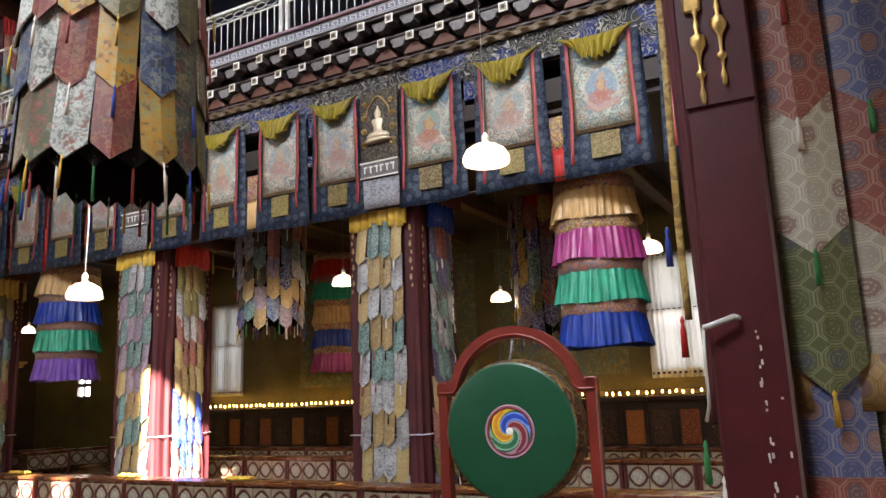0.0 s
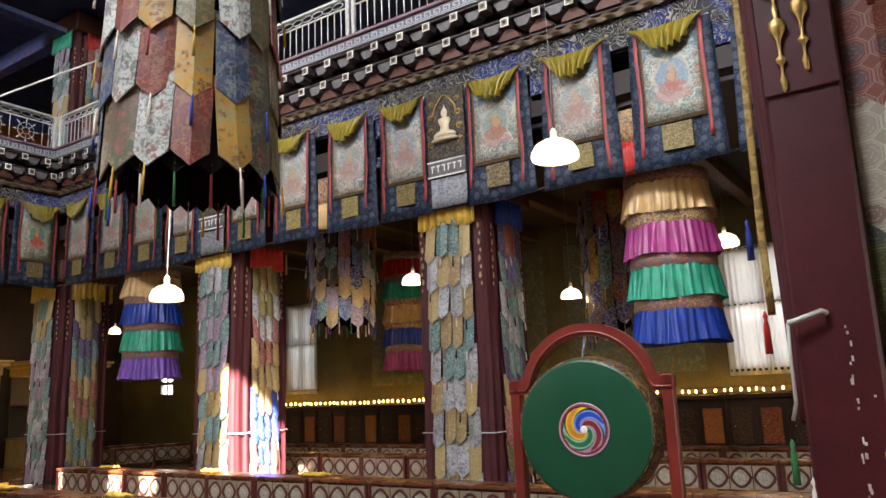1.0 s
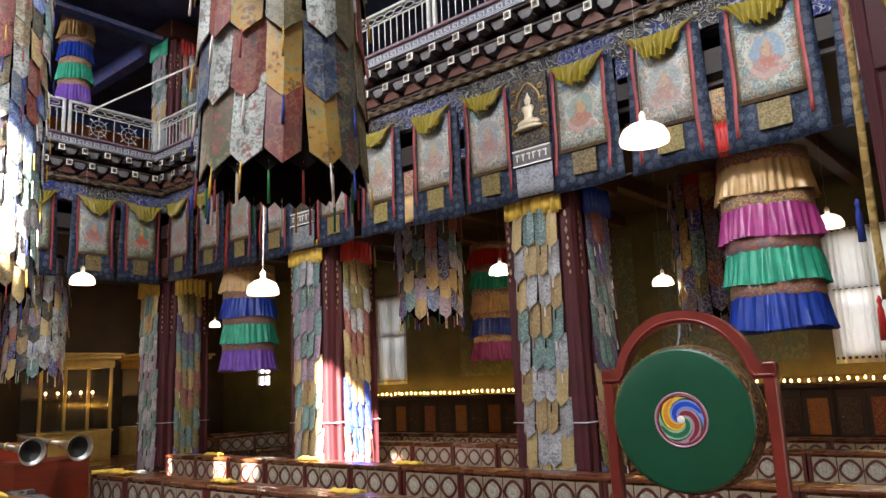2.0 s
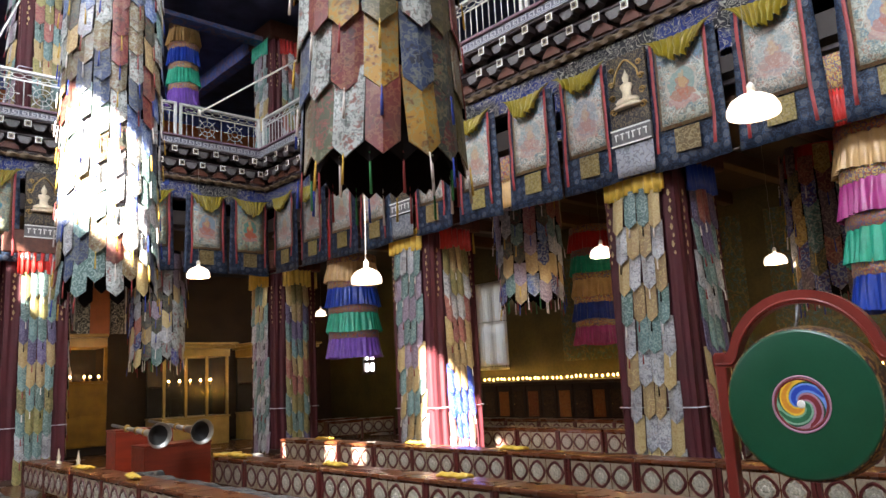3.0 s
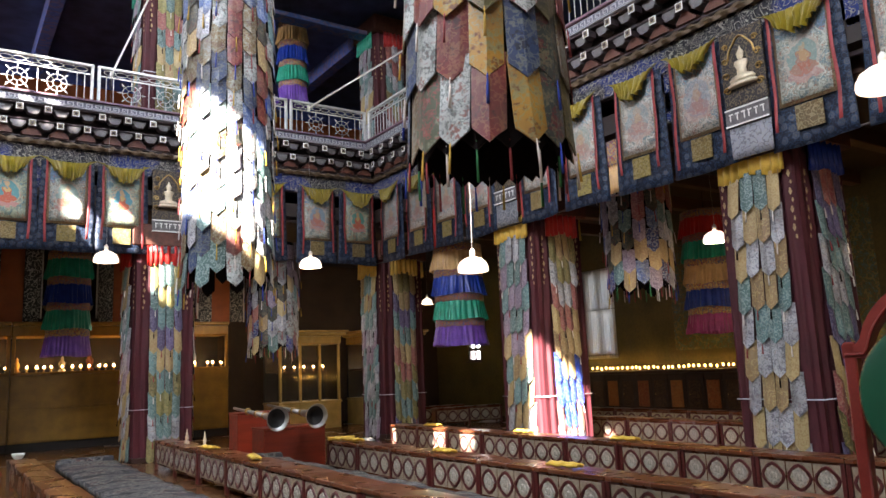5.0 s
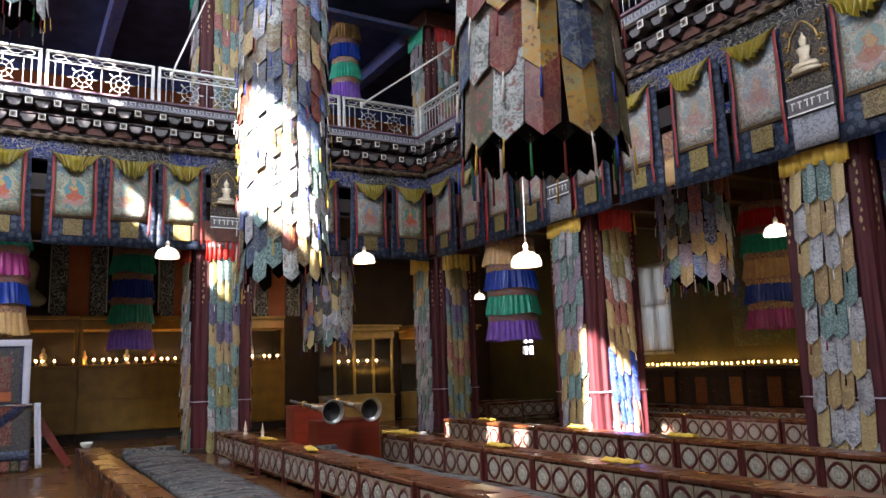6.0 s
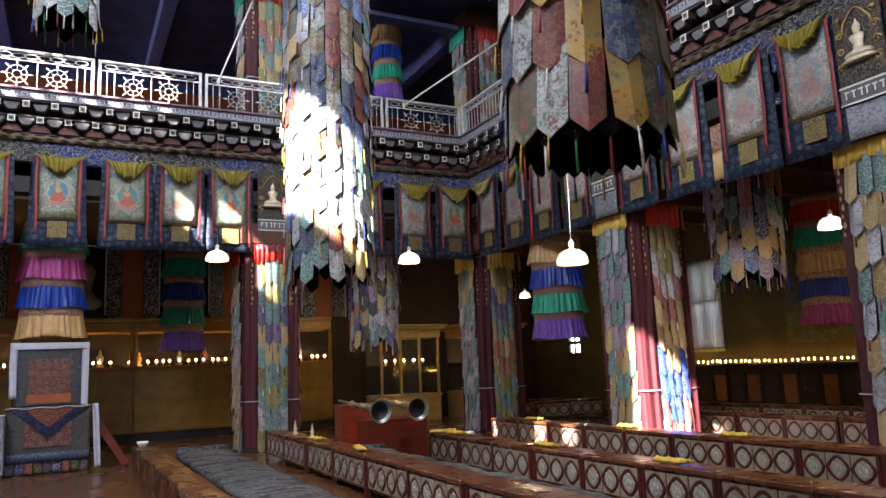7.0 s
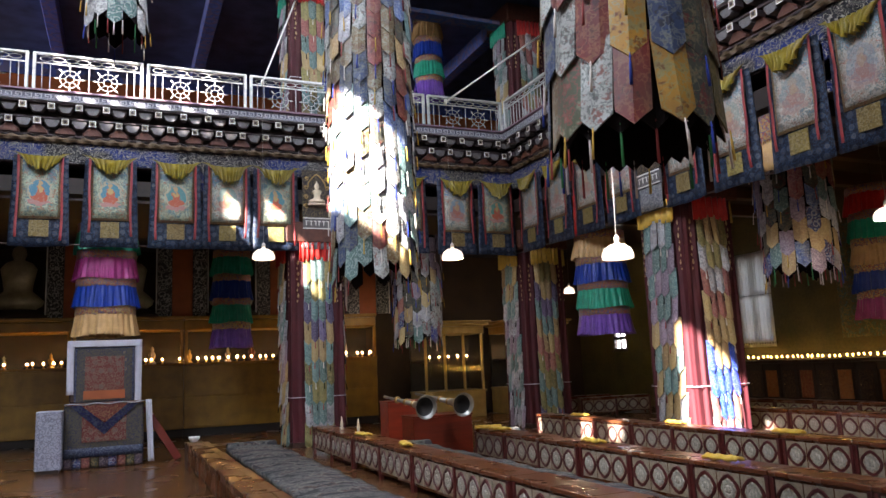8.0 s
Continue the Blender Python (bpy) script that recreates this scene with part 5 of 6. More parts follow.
def hexbrocade(name, c, line, spot):
    """Brocade woven in a net of lozenges with filled flowers."""
    m, n, b = material(name, 0.5)
    sx = n.nodes.new("ShaderNodeSeparateXYZ")
    n.links.new(coords(n), sx.inputs["Vector"])
    pu = maths(n, "ADD", maths(n, "MULTIPLY", maths(n, "ADD", sx.outputs["X"], sx.outputs["Y"]), 9.5), 0.5)
    pv = maths(n, "MULTIPLY", sx.outputs["Z"], 9.0)
    au = maths(n, "ABSOLUTE", maths(n, "SUBTRACT", maths(n, "FRACT", pu), 0.5))
    av = maths(n, "ABSOLUTE", maths(n, "SUBTRACT", maths(n, "FRACT", pv), 0.5))
    both = maths(n, "ADD", au, av)
    # octagons with small squares between their corners, outlined in pale thread
    inside = maths(n, "LESS_THAN", both, 0.70)
    side = maths(n, "MULTIPLY", maths(n, "GREATER_THAN", maths(n, "MAXIMUM", au, av), 0.468), inside)
    cut = maths(n, "LESS_THAN", maths(n, "ABSOLUTE", maths(n, "SUBTRACT", both, 0.70)), 0.032)
    inner = maths(n, "LESS_THAN", maths(n, "ABSOLUTE", maths(n, "SUBTRACT", maths(n, "MAXIMUM", maths(n, "MAXIMUM", au, av), maths(n, "MULTIPLY", both, 0.66)), 0.40)), 0.014)
    edge = maths(n, "MAXIMUM", maths(n, "MAXIMUM", side, cut), inner)
    cell = n.nodes.new("ShaderNodeCombineXYZ")
    n.links.new(maths(n, "FLOOR", pu), cell.inputs["X"])
    n.links.new(maths(n, "ADD", maths(n, "FLOOR", pv), maths(n, "FLOOR", maths(n, "MULTIPLY", obj_random(n), 90.0))), cell.inputs["Y"])
    wn = n.nodes.new("ShaderNodeTexWhiteNoise")
    n.links.new(cell.outputs["Vector"], wn.inputs["Vector"])
    pick = maths(n, "MULTIPLY", maths(n, "GREATER_THAN", wn.outputs["Value"], 0.5), inside)
    dist = maths(n, "SQRT", maths(n, "ADD", maths(n, "MULTIPLY", au, au), maths(n, "MULTIPLY", av, av)))
    disc = maths(n, "LESS_THAN", dist, 0.33)
    petal = maths(n, "GREATER_THAN", maths(n, "SINE", maths(n, "MULTIPLY", dist, 44.0)), 0.35)
    grain = maths(n, "GREATER_THAN", noise_tex(n, coords(n), 75.0, 1.0), 0.50)
    bead = maths(n, "MULTIPLY", maths(n, "MULTIPLY", petal, grain), disc)
    col = mix(n, maths(n, "MULTIPLY", maths(n, "MULTIPLY", pick, disc), 0.75), c, spot)
    col = mix(n, maths(n, "MULTIPLY", bead, 0.6), col, line)
    col = mix(n, maths(n, "MULTIPLY", edge, 0.85), col, line)
    thread = noise_tex(n, coords(n), 160.0, 2.0)
    col = mix(n, maths(n, "MULTIPLY", thread, 0.3), col, tuple(x * 0.45 for x in c))
    n.links.new(col, b.inputs["Base Color"])
    bump(n, b, maths(n, "ADD", edge, maths(n, "ADD", bead, thread)), 0.35, 0.003)
    return m


M_HROSE = hexbrocade("rose_lozenge_brocade", (0.22, 0.055, 0.040), (0.32, 0.19, 0.14), (0.09, 0.085, 0.11))
M_HBLUE = hexbrocade("slate_blue_lozenge_brocade", (0.07, 0.09, 0.20), (0.26, 0.22, 0.25), (0.30, 0.13, 0.06))
M_HSILVER = hexbrocade("silver_lozenge_brocade", (0.34, 0.30, 0.24), (0.52, 0.47, 0.38), (0.18, 0.085, 0.075))
M_HGREEN = hexbrocade("green_lozenge_brocade", (0.075, 0.085, 0.030), (0.20, 0.19, 0.10), (0.06, 0.065, 0.085))
M_HGOLD = hexbrocade("gold_lozenge_brocade", (0.30, 0.18, 0.06), (0.16, 0.10, 0.05), (0.14, 0.09, 0.12))
post = thing("red_post", pose(3.085, 0.283, 0, 0, 0, 0), "maroon painted wooden post with gilt ornaments, chipped paint", "post")
part("shaft", box((-0.05, -0.135, 0), (0.21, 0.135, 5.05), 0.012), M_POSTWOOD, post)
part("face_board", box((-0.064, -0.132, 2.62), (-0.052, 0.132, 5.05), 0.003), M_POSTWOOD, post, "upper maroon board")
for dy, top in ((0.055, 2.98), (-0.03, 3.04)):
    prof = [(0.003, -0.36), (0.010, -0.345), (0.013, -0.31), (0.005, -0.285), (0.006, -0.25), (0.020, -0.235), (0.020, -0.225), (0.006, -0.21), (0.008, -0.16), (0.012, -0.14), (0.030, -0.11), (0.032, -0.09), (0.028, -0.07), (0.007, -0.055), (0.012, -0.02), (0.005, 0.01), (0.014, 0.05), (0.006, 0.09), (0.012, 0.14), (0.005, 0.4)]
    bm = bmesh.new()
    add_lathe(bm, prof, 10, Matrix.Diagonal((0.5, 1, 1, 1)))
    part("gilt_ornament", bm, M_GILT, post, "gilt pendant ornament", m=pose(-0.078, dy, top))
part("gilt_boss", box((-0.085, 0.03, 3.02), (-0.068, 0.10, 3.09), 0.008), M_GILT, post, m=pose(0, 0, 0))
part("metal_hook", tube([(-0.06, 0.02, 1.775), (-0.09, 0.03, 1.78), (-0.10, 0.12, 1.75), (-0.10, 0.145, 1.745)], 0.011, 8), M_STEEL, post, "steel hook with a plate")
part("hook_loop", tube([(-0.10, 0.145, 1.745), (-0.10, 0.150, 1.60), (-0.09, 0.152, 1.46), (-0.08, 0.17, 1.40)], 0.007, 6), M_STEEL, post)
rnd = random.Random(5)
for k in range(26):
    y, z = rnd.choice((-0.035, -0.04, -0.10)) + rnd.uniform(-0.006, 0.006), rnd.uniform(1.0, 1.75)
    part("paint_chip", box((-0.0535, y - rnd.uniform(0.002, 0.006), z), (-0.0515, y + 0.003, z + rnd.uniform(0.006, 0.024))), M_TASSEL, post)

curtain = thing("red_curtain", pose(3.10, 0.428, 0), "dark red velvet curtain tied back beside the post", "curtain")
part("drop", sheet(10, 24, lambda u, v: (-0.05 + 0.16 * u + 0.01 * math.sin(u * 12), 0.0 + 0.075 * u * (1 - 0.5 * v * v) + 0.006 * math.cos(u * 14 + v * 2), 4.6 - 3.22 * v + 0.05 * abs(u - 0.5)), 0.012), M_RED, curtain, "dark red velvet")
part("lining_edge", sheet(3, 20, lambda u, v: (0.16, 0.080 + 0.03 * u + 0.006 * math.sin(v * 9), 4.6 - 2.8 * v), 0.006), M_GOLD, curtain, "gold brocade edge")
for z, mat, y in ((2.16, M_BLUETASSEL, 0.11), (1.33, M_GREENTASSEL, 0.045), (1.80, M_REDSILK, 0.085), (1.20, M_TASSEL, -0.01)):
    part("tassel", tassel_mesh(mat, 0.16, 0.012), None, curtain, m=pose(-0.05, y, z))

drape = thing("brocade_drape", pose(3.13, 0.15, 0), "hanging of large patterned brocade strips with coloured tassels", "drape")
ROWS = [[M_HROSE, M_HSILVER, M_HGREEN, M_HBLUE, M_HROSE], [M_HBLUE, M_HROSE, M_HSILVER, M_HGREEN, M_HBLUE], [M_HSILVER, M_HGREEN, M_HBLUE, M_HROSE, M_HSILVER], [M_HROSE, M_HBLUE, M_HGREEN, M_HSILVER, M_HROSE]]
TASS = [M_TASSEL, M_GREENTASSEL, M_GOLDTASSEL, M_BLUETASSEL, M_TASSEL, M_REDTASSEL]
for c, col in enumerate(ROWS):
    for r in range(9):
        tip = 4.55 - 0.512 * r + (0.03 if c % 2 else 0.0)
        mat = col[(r + 1) % 5]
        y = -0.13 - c * 0.245
        strip = part("brocade_strip", tie_mesh(0.245, 0.74, mat, 0.11), None, drape, m=Matrix.Translation(((-0.06 + 0.008 * r if r < 7 else 0.02) + c * 0.03, y, tip + 0.74)) @ pose(0, 0, 0, -0.6, 0, 90))
        part("tassel", tassel_mesh(TASS[(r + 2 + c) % 6], 0.13, 0.010), None, strip, m=pose(0, 0.035, -0.72))
part("hem_band", sheet(8, 2, lambda u, v: (0.012 + 0.01 * math.sin(u * 9), -0.005 - u * 0.9, 1.62 - v * 0.20), 0.01), M_HGOLD, drape, "gold brocade hem")

# ---- east aisle: windows, lights and cabinets ----
M_CURTAIN, n_, b_ = material("thin_white_curtain", 0.9)
b_.inputs["Base Color"].default_value = (0.8, 0.78, 0.74, 1)
b_.inputs["Transmission Weight"].default_value = 0.0
tr_ = n_.nodes.new("ShaderNodeBsdfTranslucent")
tr_.inputs["Color"].default_value = (0.8, 0.78, 0.74, 1)
mx_ = n_.nodes.new("ShaderNodeMixShader")
mx_.inputs["Fac"].default_value = 0.55
n_.links.new(b_.outputs["BSDF"], mx_.inputs[1])
n_.links.new(tr_.outputs["BSDF"], mx_.inputs[2])
n_.links.new(mx_.outputs["Shader"], n_.nodes["Material Output"].inputs["Surface"])
M_GLASS, n_, b_ = material("window_glass", 0.05)
b_.inputs["Transmission Weight"].default_value = 1.0
b_.inputs["Base Color"].default_value = (0.95, 0.97, 0.97, 1)


def east_window(k, y0, y1, z0, z1, curtained=True):
    w = tagged(new("window_%d" % k), "wooden aisle window with drawn white curtains", "window", kind="structure")
    w.matrix_basis = pose(WX, (y0 + y1) / 2, z0)
    hw, h = (y1 - y0) / 2, z1 - z0
    for nm, lo, hi in (("window_frame", (0.02, -hw, 0), (0.10, -hw + 0.06, h)), ("window_frame", (0.02, hw - 0.06, 0), (0.10, hw, h)), ("window_frame", (0.02, -hw + 0.06, h - 0.06), (0.10, hw - 0.06, h)), ("window_frame", (0.02, -hw + 0.06, 0), (0.10, hw - 0.06, 0.06)), ("mullion", (0.03, -0.025, 0.06), (0.09, 0.025, h - 0.06)), ("transom", (0.025, -hw + 0.06, h * 0.52), (0.095, hw - 0.06, h * 0.52 + 0.10))):
        part(nm, box(lo, hi, 0.004), M_DARKWOOD, w)
    part("window_sill", box((-0.06, -hw - 0.05, -0.05), (0.02, hw + 0.05, -0.003), 0.006), M_DARKWOOD, w)
    for s in (-1, 1):
        for z in (0.06, h * 0.52 + 0.10):
            lo, hi = sorted((s * 0.025, s * (hw - 0.06)))
            g = part("pane", box((0.055, lo, z), (0.060, hi, z + h * 0.40)), M_GLASS, w)
            g.visible_shadow = False
    if curtained:
        for s in (-1, 1):
            part("curtain", sheet(60, 4, lambda u, v, s=s: (-0.06 + 0.032 * math.sin(u * 46 + v) * (0.6 + 0.4 * math.sin(u * 11)), s * (-0.03 + u * (hw + 0.10)), h + 0.08 - v * (h + 0.20))), M_CURTAIN, w, "gathered thin white curtain")
        for z in (h * 0.54, h + 0.05):
            part("curtain_rod", tube([(-0.05, -hw - 0.08, z), (-0.05, hw + 0.08, z)], 0.012, 6), M_DARKWOOD, w)
    lamp("sky_window_%d" % k, "AREA", look((WX + 0.14, (y0 + y1) / 2, (z0 + z1) / 2), (0, (y0 + y1) / 2, (z0 + z1) / 2)), (0.40, 0.12, 2.5)[k - 1] * (y1 - y0) * (z1 - z0), (0.97, 0.98, 1.0), shape="RECTANGLE", size=y1 - y0 - 0.1, size_y=z1 - z0 - 0.1)


for k, (a, b, lo, hi) in enumerate(E_WINDOWS):
    east_window(k + 1, a, b, lo, hi, k < 2)

M_DOORPANEL = brocade("orange_gilt_panel", (0.36, 0.085, 0.022), (0.45, 0.27, 0.08), 12.0, 0.5, 0.35)
M_CARVED = brocade("dark_carved_panel", (0.055, 0.022, 0.012), (0.14, 0.075, 0.03), 13.0, 0.5, 0.6)


def wall_cabinet(y):
    c = thing("wall_cabinet", pose(WX - 0.02, y, 0), "dark carved wooden wall cabinet with orange gilt door panels", "cabinet", "wall cabinets")
    part("body", box((-0.50, -0.995, 0.06), (0, 0.995, 1.22), 0.008), M_DARKWOOD, c)
    part("plinth", box((-0.46, -0.99, 0), (0, 0.99, 0.058)), M_BLACK, c)
    part("shelf_top", box((-0.58, -0.998, 1.222), (0, 0.998, 1.30), 0.012), M_DARKWOOD, c)
    part("back_rail", box((-0.06, -0.998, 1.302), (0, 0.998, 1.44), 0.006), M_DARKWOOD, c)
    for k in range(4):
        yy = -0.75 + k * 0.5
        mat, lab = (M_DOORPANEL, "orange gilt door panel") if k % 2 == 0 else (M_CARVED, "")
        door = part("door_panel", box((-0.516, yy - 0.17, 0.44), (-0.503, yy + 0.17, 1.06), 0.006), mat, c, lab)
        part("knob", lathe([(0.006, 0), (0.014, 0.012), (0.002, 0.022)], 8), M_GILT, door, "small brass knob", m=pose(-0.516, yy + 0.12, 0.74, 0, -90, 0))
        part("lower_panel", box((-0.514, yy - 0.19, 0.12), (-0.503, yy + 0.19, 0.38), 0.005), M_CARVED, c)
    for k in range(5):
        part("stile", box((-0.524, -0.995 + k * 0.4925, 0.08), (-0.503, -0.975 + k * 0.4925, 1.2), 0.003), M_DARKWOOD, c)
    return c


first = wall_cabinet(0.4)
for k in range(1, 9):
    copy_thing(first, pose(WX - 0.02, 0.4 + 2.0 * k, 0))


def light_string(y0, y1, step, seed):
    s = thing("light_string", pose(WX - 0.30, 0, 1.31), "string of small warm bulbs laid along the cabinet tops", "lights")
    rnd = random.Random(seed)
    part("wire", tube([(0.01 * math.sin(k), y0 + (y1 - y0) * k / 60, 0.012 + 0.006 * math.sin(k * 2.1)) for k in range(61)], 0.007, 5), M_BLACK, s)
    bulb = mesh_of("bulb", lathe([(0.005, 0.0), (0.016, 0.015), (0.019, 0.032), (0.013, 0.05), (0.003, 0.058)], 8), M_FAIRY)
    y = y0
    while y < y1:
        part("bulb", bulb, None, s, m=pose(rnd.uniform(-0.03, 0.03), y, 0.02 + rnd.uniform(0, 0.03)))
        y += step * rnd.uniform(0.8, 1.2)
    return s


light_string(-0.5, 17.2, 0.15, 3)

# painted figures on the mural, as soft shapes of colour
M_MURALRELIEF = painting("mural_clouds", (0.14, 0.115, 0.040), (0.07, 0.09, 0.04), (0.20, 0.08, 0.03), 7, 0.0)
for k, (y, z, w, h) in enumerate(((11.2, 1.75, 1.6, 2.6), (8.4, 1.75, 2.6, 2.8), (5.2, 1.75, 2.8, 2.8))):
    structure("mural_%d" % (k + 1), box((WX - 0.006, y - w / 2, z), (WX - 0.002, y + w / 2, z + h)), M_MURALRELIEF, "dim olive mural of clouds and figures on the aisle wall", "mural")

# carved beams under the gallery
for k in range(12):
    b = thing("ceiling_beam", pose(XR + 0.3, -2.0 + k * 1.55, 4.78), "dark brown wooden aisle ceiling beam", "beam", "aisle beams")
    part("timber", box((0, -0.11, 0), (WX - XR - 0.3, 0.11, 0.27), 0.012), M_BROWNBEAM, b)

# ---- north side: altar, throne, carpets, boxes ----
AY = 20.6


def butter_lamp(x, y, z):
    b = thing("butter_lamp", pose(x, y, z), "small lit brass butter lamp", "lamp", "butter lamps")
    part("cup", lathe([(0.02, 0), (0.035, 0.01), (0.012, 0.03), (0.012, 0.05), (0.05, 0.09), (0.052, 0.10)], 10), M_GILT, b)
    part("flame", lathe([(0.002, 0.10), (0.022, 0.112), (0.018, 0.135), (0.002, 0.155)], 8), M_FLAME, b, "small warm flame")
    return b


def altar_unit(x, w):
    a = thing("altar", pose(x, AY, 0), "long gold-painted altar counter with a lamp shelf under a carved ledge", "altar", "altars")
    h = w / 2 - 0.003
    part("plinth", box((-h, 0.10, 0), (h, 1.8, 0.20)), M_BLACK, a)
    part("base", box((-h, 0.02, 0.202), (h, 1.8, 1.80), 0.006), M_GILTPAINT, a)
    part("lower_panel", box((-h + 0.03, 0.0, 0.24), (h - 0.03, 0.018, 0.98), 0.006), M_GILTPAINT, a)
    part("upper_panel", box((-h + 0.03, 0.0, 1.02), (h - 0.03, 0.018, 1.76), 0.006), M_GILTPAINT, a)
    part("shelf", box((-h, -0.04, 1.802), (h, 1.8, 1.86), 0.008), M_GILTPAINT, a)
    part("ledge", box((-h, 0.05, 2.72), (h, 1.8, 2.98), 0.02), M_GILTPAINT, a, "carved gold ledge")
    part("ledge_moulding", box((-h, -0.03, 2.982), (h, 1.8, 3.08), 0.02), M_GILTPAINT, a)
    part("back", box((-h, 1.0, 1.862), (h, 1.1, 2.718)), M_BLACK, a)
    for s in (-1, 1):
        part("post", box((s * (h - 0.05) - 0.04, 0.02, 1.862), (s * (h - 0.05) + 0.04, 0.10, 2.718), 0.006), M_GILTPAINT, a)
    return a


U = 2.62
for k in range(-3, 3):
    altar_unit(0.1 + k * U, U)
rnd = random.Random(8)
first = None
for k in range(64):
    x = -6.6 + k * 0.208 + rnd.uniform(-0.05, 0.05)
    if rnd.random() < 0.10:
        continue
    m = pose(x, AY + 0.10 + rnd.uniform(0, 0.35), 1.861)
    if first is None:
        first = butter_lamp(*m.translation)
    else:
        copy_thing(first, m)


def offering(x, y, z, s, mat, label):
    o = thing("offering", pose(x, y, z), label, "ornament", "altar offerings")
    part("body", lathe([(0.10 * s, 0), (0.12 * s, 0.05 * s), (0.05 * s, 0.12 * s), (0.09 * s, 0.22 * s), (0.10 * s, 0.30 * s), (0.04 * s, 0.40 * s), (0.055 * s, 0.46 * s), (0.01 * s, 0.55 * s)], 12), mat, o)
    return o


for k in range(14):
    x = -5.2 + k * 0.85 + rnd.uniform(-0.2, 0.2)
    offering(x, AY + 0.75, 1.861, rnd.uniform(0.6, 0.95), [M_GILT, M_HORN, M_RUST, M_HORN][k % 4], ["gilt altar vessel", "grey metal altar figure", "red painted altar vessel", "silver altar vessel"][k % 4] + " on the lamp shelf")


# niches above the ledge: orange boards between carved frames, seated forms on dark mounds
M_ORANGE = plain("orange_painted_board", (0.32, 0.08, 0.018), 0.6, var=0.25, scale=3.0)
M_SCROLL = brocade("silver_scroll_carving", (0.04, 0.045, 0.05), (0.45, 0.44, 0.40), 9.0, 0.5, 0.8)
M_MOUND = plain("dark_altar_mound", (0.022, 0.012, 0.010), 0.7)
M_FORM = plain("old_gilt_form", (0.38, 0.33, 0.20), 0.4, 0.4, var=0.5, scale=3.0)
for k in range(-3, 3):
    x = 0.1 + (k + 0.5) * U
    b = thing("niche_divider", pose(x, AY + 0.75, 3.081), "orange painted board between carved silver scroll panels", "panel", "altar niches")
    part("board", box((-0.26, 0, 0), (0.26, 0.06, 1.95), 0.008), M_ORANGE, b)
    for s in (-1, 1):
        part("scroll_panel", box((s * 0.46 - 0.19, -0.05, 0.05), (s * 0.46 + 0.19, 0.05, 1.95), 0.02), M_SCROLL, b, "silver scroll carving")
        part("frame_edge", box((s * 0.665 - 0.014, -0.06, 0.05), (s * 0.665 + 0.014, 0.05, 1.95), 0.006), M_WHITE, b)
for k in range(-2, 3):
    x = 0.1 + k * U
    bm = bmesh.new()
    add_lathe(bm, [(0.85, 0), (0.80, 0.12), (0.62, 0.2), (0.42, 0.28)], 28, Matrix.Diagonal((1, 0.6, 1, 1)))
    mound = thing("lotus_base", pose(x, AY + 0.95, 3.081), "dark lotus pedestal on the altar ledge", "pedestal", "lotus pedestals")
    part("pedestal", bm, M_MOUND, mound)
    bm = bmesh.new()
    add_lathe(bm, [(0.40, 0.0), (0.56, 0.10), (0.60, 0.22), (0.46, 0.36), (0.32, 0.48), (0.36, 0.75), (0.42, 1.05), (0.30, 1.20), (0.12, 1.28), (0.18, 1.42), (0.14, 1.58), (0.02, 1.66)], 24, Matrix.Diagonal((1, 0.55, 1, 1)))
    st = new("statue", mesh_of("statue", bm, M_FORM))
    st.matrix_basis = pose(x, AY + 0.95, 3.355)
    tagged(st, "large old gilt seated statue on a lotus pedestal", "statue", "altar statues")


# glazed gold cabinets at the end of the altar
def glass_cabinet(x, w):
    c = thing("glass_cabinet", pose(x, 20.1, 0), "gold-painted glazed altar cabinet with a projecting cornice", "cabinet", "glazed cabinets")
    h = w / 2
    part("base", box((-h, 0, 0.0), (h, 1.2, 0.72), 0.012), M_GILTBRIGHT, c)
    part("base_top", box((-h - 0.03, -0.04, 0.722), (h + 0.03, 1.2, 0.78), 0.01), M_GILTBRIGHT, c)
    for k in range(4):
        xx = -h + 0.05 + k * (w - 0.1) / 3
        part("post", box((xx - 0.035, 0.0, 0.782), (xx + 0.035, 0.07, 2.40), 0.008), M_GILTBRIGHT, c)
    part("frieze", box((-h - 0.02, -0.02, 2.402), (h + 0.02, 1.2, 2.62), 0.012), M_GILTBRIGHT, c)
    part("cornice", box((-h - 0.14, -0.16, 2.622), (h + 0.14, 1.2, 2.72), 0.03), M_GILTBRIGHT, c)
    part("cornice_top", box((-h - 0.2, -0.22, 2.722), (h + 0.2, 1.2, 2.79), 0.02), M_GILTBRIGHT, c)
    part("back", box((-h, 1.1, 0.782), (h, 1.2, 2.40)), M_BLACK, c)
    part("inner_shelf", box((-h + 0.04, 0.15, 1.60), (h - 0.04, 1.1, 1.64)), M_DARKWOOD, c)
    for k in range(3):
        x0 = -h + 0.05 + k * (w - 0.1) / 3 + 0.036
        g = part("pane", box((x0, 0.03, 0.79), (x0 + (w - 0.1) / 3 - 0.072, 0.036, 2.395)), M_GLASS, c)
        g.visible_shadow = False
    return c


M_GILTBRIGHT = plain("yellow_gold_paint", (0.40, 0.27, 0.085), 0.4, 0.1, var=0.25, scale=4.0)
glass_cabinet(8.85, 1.9)
glass_cabinet(11.6, 2.0)
for x in (8.2, 8.5, 8.8, 9.1, 9.4, 11.0, 11.3, 11.7, 12.0):
    copy_thing(first, pose(x, 20.45, 1.641))

